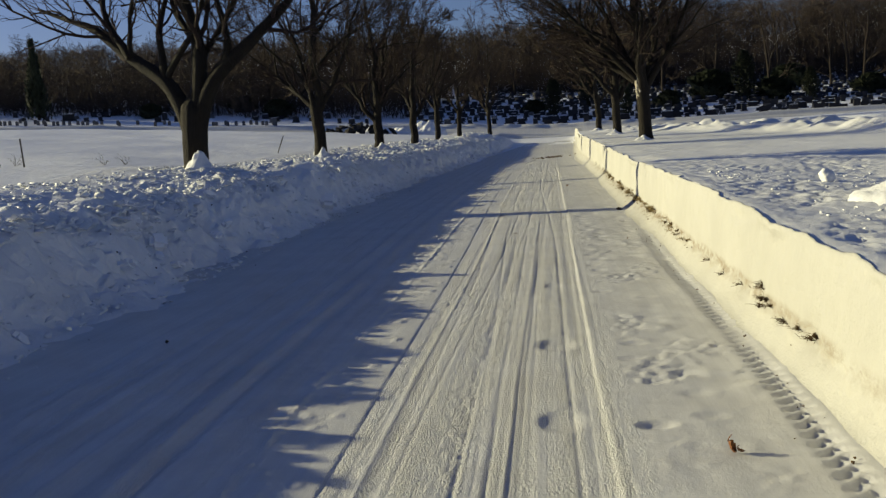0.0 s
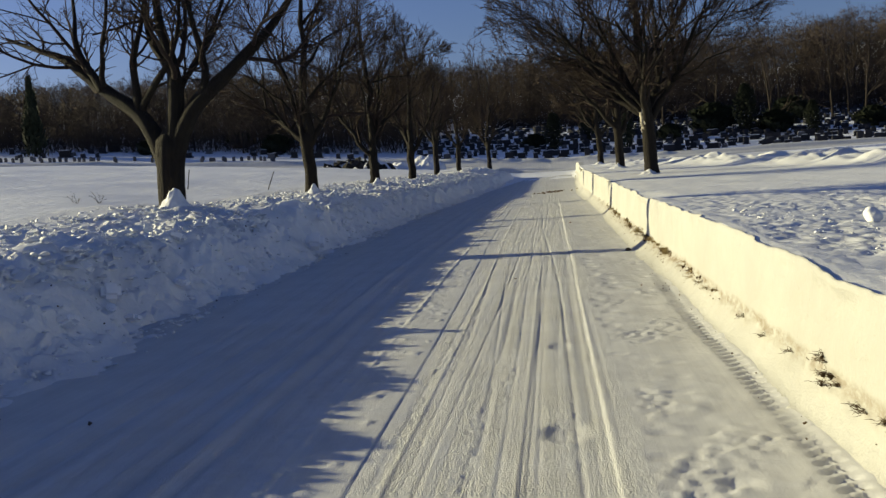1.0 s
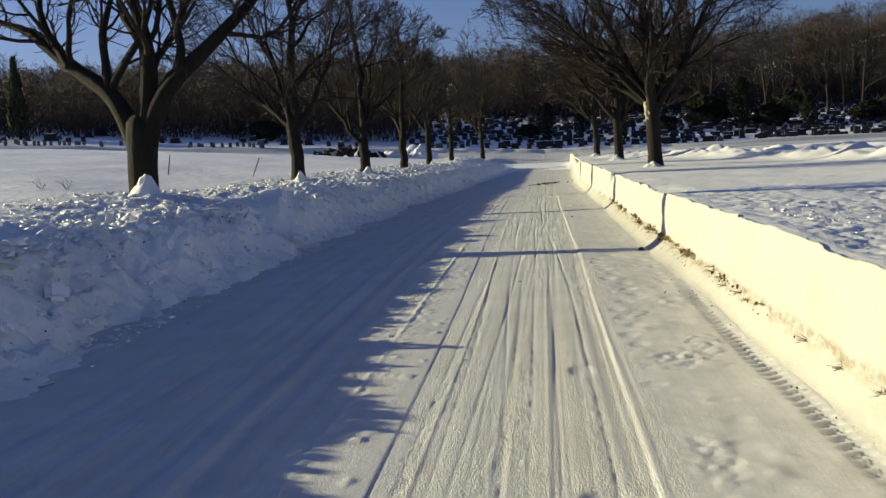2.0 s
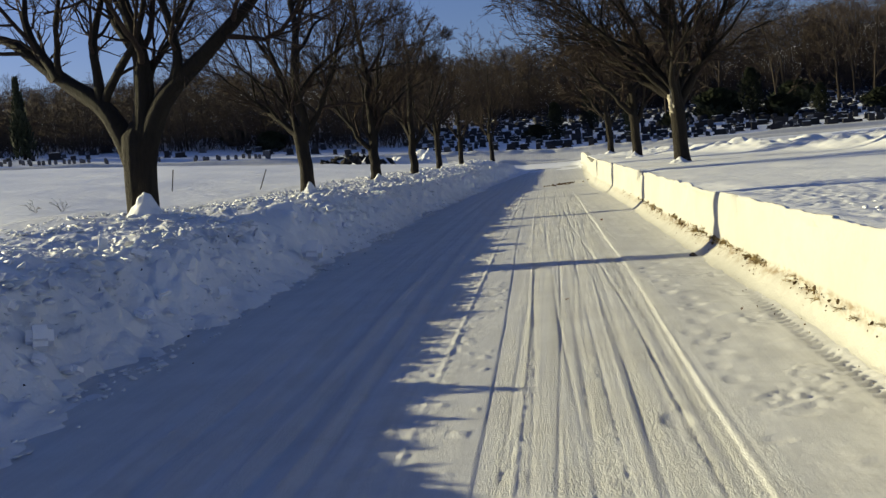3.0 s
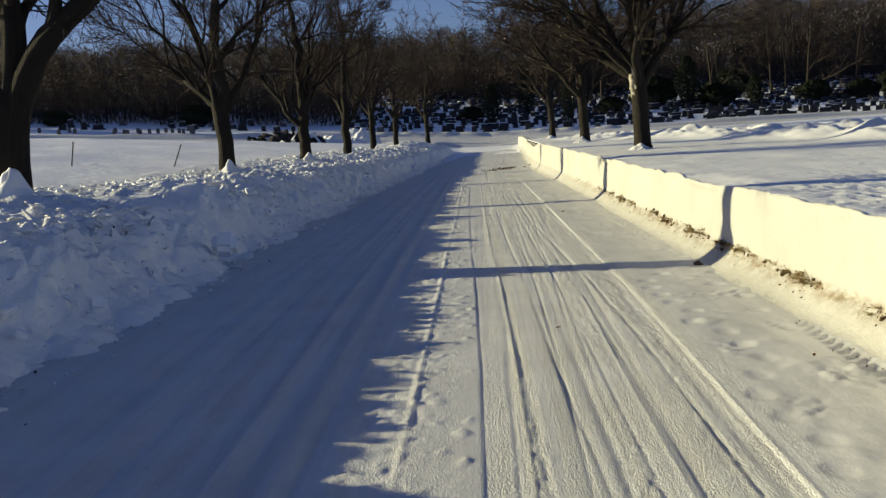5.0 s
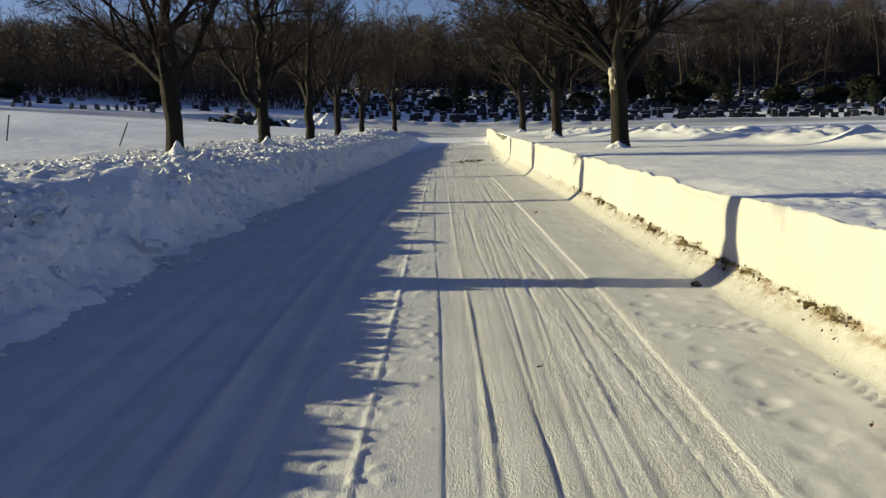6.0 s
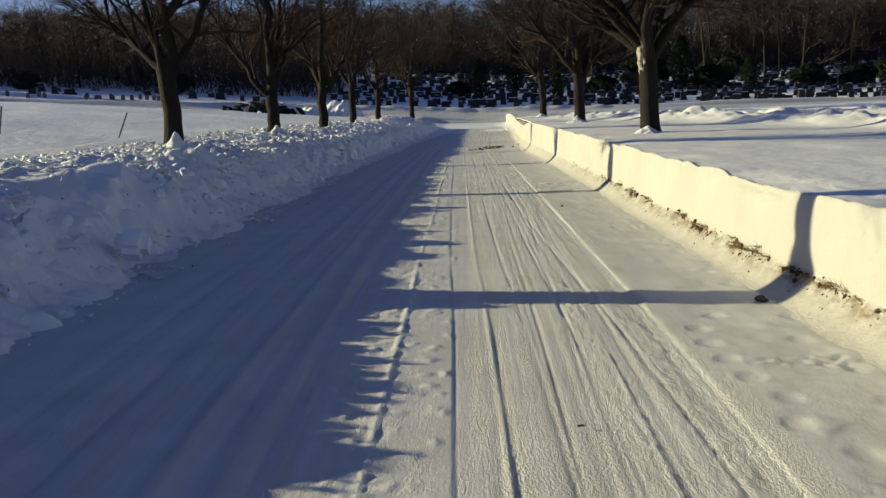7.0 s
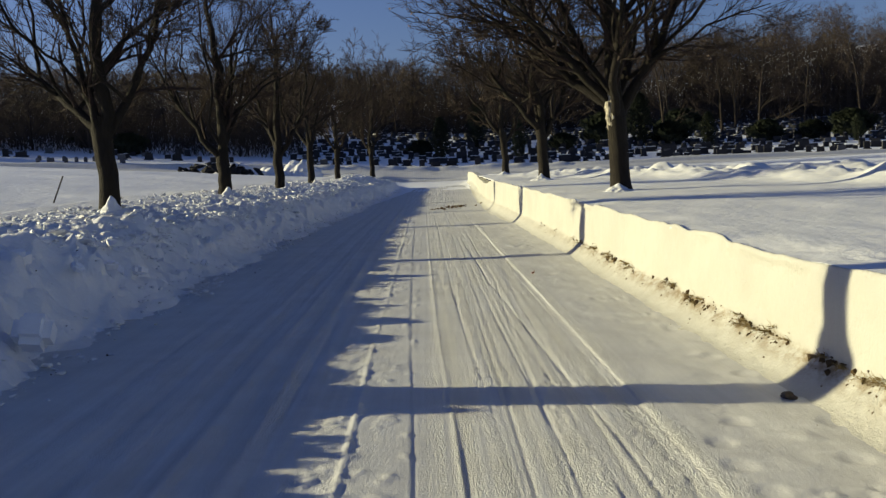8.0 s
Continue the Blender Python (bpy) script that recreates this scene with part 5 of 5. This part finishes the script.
# two torn clumps of turf higher in the face
for x, y, z, s in ((1.40, 6.38, 0.27, 0.055), (1.41, 6.30, 0.24, 0.04), (1.40, 6.52, 0.25, 0.045), (1.42, 6.62, 0.33, 0.03), (1.40, 6.44, 0.21, 0.03), (1.40, 5.55, 0.25, 0.035), (1.41, 5.3, 0.27, 0.045), (1.41, 5.38, 0.23, 0.03),
                   (1.40, 15.62, 0.22, 0.07), (1.40, 15.50, 0.20, 0.08), (1.40, 15.36, 0.22, 0.05), (1.40, 15.75, 0.19, 0.06), (1.38, 15.45, 0.16, 0.05), (1.40, 14.2, 0.21, 0.05), (1.40, 16.9, 0.22, 0.06), (1.40, 18.6, 0.22, 0.07), (1.40, 19.9, 0.22, 0.06)):
    x, z = on_wall(y, z)
    ob = part("turf_clod", SOIL_CLODS[int(y * 10) % 8], wall, "torn dark turf")
    ob.matrix_basis = Matrix.LocRotScale((x - 0.008, y, z), Euler((y, z, x)), (s, s, s * 1.3))


def tuft_mesh(seed, n, high, mat):
    r = random.Random(seed)
    blades = [limb(r, (r.gauss(0, 0.02), r.gauss(0, 0.03), 0), (-1.0 + r.gauss(0, 0.6), r.gauss(0, 0.8), 0.5), high * r.uniform(0.5, 1.2), 0.0022, 0.0008, 4, 0.2, -0.12) for _ in range(n)]
    v, f = tubes(blades, 3)
    return mesh_np("grass_tuft", v, f, mat)


TURF = [tuft_mesh(740 + k, 26, 0.045, SOIL) for k in range(3)]
for k, (y, dz) in enumerate(((6.30, 0.24), (6.38, 0.28), (6.44, 0.22), (6.50, 0.26), (6.56, 0.32), (6.63, 0.34), (6.02, 0.20), (5.85, 0.22), (5.55, 0.25), (5.30, 0.26), (5.36, 0.23), (7.3, 0.21), (7.9, 0.20), (8.6, 0.21))):
    x, z = on_wall(y, dz)
    part("torn_turf", TURF[k % 3], wall, "torn dark turf roots").matrix_basis = pose(x - 0.004, y, z, 0, 0, 37 * k % 80 - 40)
TUFTS = [tuft_mesh(700 + k, 20, 0.07, STRAW) for k in range(5)]
made = 0
while made < 80:
    y = rng.uniform(8, 26)
    if rng.random() < soil_band(y):
        x, z = on_wall(y, 0.21 + rng.gauss(0, 0.02))
        ob = part("grass_tuft", TUFTS[made % 5], wall, "dry straw-coloured grass")
        ob.matrix_basis = pose(x, y, z, 0, 0, rng.uniform(-40, 40))
        made += 1

# ---- on the lane ----
bm = bmesh.new()
bmesh.ops.create_icosphere(bm, subdivisions=2, radius=0.046)
for v in bm.verts:
    v.co += v.normal * 0.034 * noise.noise(v.co * 24)
    v.co.z *= 0.7
tagged(new("soil_lump", mesh_bm("soil_lump", bm, POST)), "dark frozen lump of soil lying on the snow", "soil lump").matrix_basis = pose(1.07, 15.40, road_level(15.4) + 0.028)


def leaf_mesh(seed, size):
    """A curled dry leaf with a stalk."""
    n, k = 7, 5
    r = random.Random(seed)
    V = []
    for i in range(n):
        t = i / (n - 1)
        w = size * 0.42 * math.sin(math.pi * min(0.98, t + 0.05)) ** 0.7 * (1 + 0.35 * math.sin(i * 2.4))
        for j in range(k):
            s = j / (k - 1) * 2 - 1
            V.append((size * (t - 0.5), w * s, size * (0.30 * s * s + 0.25 * (t - 0.4) ** 2 + r.uniform(-0.03, 0.03))))
    v2, f2 = tubes([([(-size * 0.5, 0, 0), (-size * 0.75, 0.01, size * 0.25), (-size * 0.95, 0.0, size * 0.55)], [0.003, 0.002, 0.002])], 4)
    V = np.concatenate([np.array(V), v2])
    return mesh_np("dry_leaf", V, np.concatenate([grid_faces(n, k), f2 + n * k]), LEAF)


def road_at(x, y):
    return float(road_height(np.array([float(x)]), np.array([float(y)]))[0])


for k, (x, y, s, tip) in enumerate([(0.72, 4.08, 0.058, 70), (0.76, 4.06, 0.04, 30), (0.35, 22.4, 0.06, 20), (-0.55, 12.9, 0.03, 10), (0.9, 11.7, 0.025, 35)]):
    tagged(new("dry_leaf", leaf_mesh(720 + k, s)), "curled reddish-brown dead leaf on the packed snow", "leaf", "dead leaves on the lane").matrix_basis = pose(x, y, road_at(x, y) + 0.012 + s * 0.25 * (tip > 50), tip * 0.4, tip, 60 * k)
trail = []
for _ in range(70):
    x = rng.gauss(0.0, 0.42)
    trail.append((x, 48.4 + 1.2 * x + rng.gauss(0, 0.7), road_at(x, 48.0) + 0.02, 0.04 + 0.13 * rng.random() ** 2, rng.random() * 6, rng.random()))
tagged(new("soil_trail", joined_clods("soil_trail", SOIL_CLODS, trail, SOIL)), "brown soil and leaves spilled across the lane", "spilled soil", kind="stuff")
dark = thing("dirt_specks", "scattered dark bits of bark on the snow", "dirt", kind="stuff")
bits = []
for _ in range(60):
    y = rng.uniform(5, 26)
    e = rng.uniform(-0.2, 1.1)
    x = -3.95 - e
    z = bank_at(x, y) if e > 0.45 else road_at(x, y)
    bits.append((x, y, max(z, road_at(x, y)) + 0.008, 0.012 + 0.022 * rng.random() ** 2, rng.random() * 6, rng.random()))
bits += [(-3.1, 6.9, road_at(-3.1, 6.9) + 0.012, 0.045, 1.0, 0.3)]
part("bits", joined_clods("bits", SOIL_CLODS, bits, POST), dark)

# ---- on the right-hand snowfield ----
bm = bmesh.new()
bmesh.ops.create_icosphere(bm, subdivisions=3, radius=0.078)
for v in bm.verts:
    v.co += v.normal * (0.03 * noise.noise(v.co * 11) + 0.012 * noise.noise(v.co * 40))
tagged(new("snowball", mesh_bm("snowball", bm, SNOW, True)), "rolled ball of snow resting on the field", "snowball").matrix_basis = pose(2.86, 10.12, near_field_at(2.86, 10.12) + 0.06)
rng = random.Random(29)
crust = []
for _ in range(800):
    y = rng.uniform(3, 12.5)
    x = 1.9 + 3.6 * rng.random() ** 1.3
    if x + 0.12 * (y - 8) < 5.6:
        crust.append((x, y, 0.016 + 0.055 * rng.random() ** 2.5, rng.random() * 6, rng.uniform(-0.4, 0.4)))
crust_z = near_field(np.array([c[0] for c in crust]), np.array([c[1] for c in crust]))
crust = [(x, y, float(z) + s * 0.08, s, turn, tip) for (x, y, s, turn, tip), z in zip(crust, crust_z)]
tagged(part("snow_crumbs", joined_clods("snow_crumbs", CLODS, crust, SNOW), field), kind="stuff")

# ---- low pale markers at the far edge of the left field ----
MARKER = mesh_bm("grave_marker", slab(0.30, 0.12, 0.50, 0.08), PALE_STONE)
rng = random.Random(37)
x = -58.0
while x < -27:
    y = 92.5 + rng.gauss(0, 0.4)
    tagged(new("grave_marker", MARKER), "small pale upright grave marker in snow", "grave marker", "low grave markers").matrix_basis = pose(x, y, land_at(x, y) - 0.05, 0, 0, rng.uniform(-8, 8))
    x += rng.uniform(0.35, 0.8) if rng.random() < 0.85 else rng.uniform(1.5, 4)
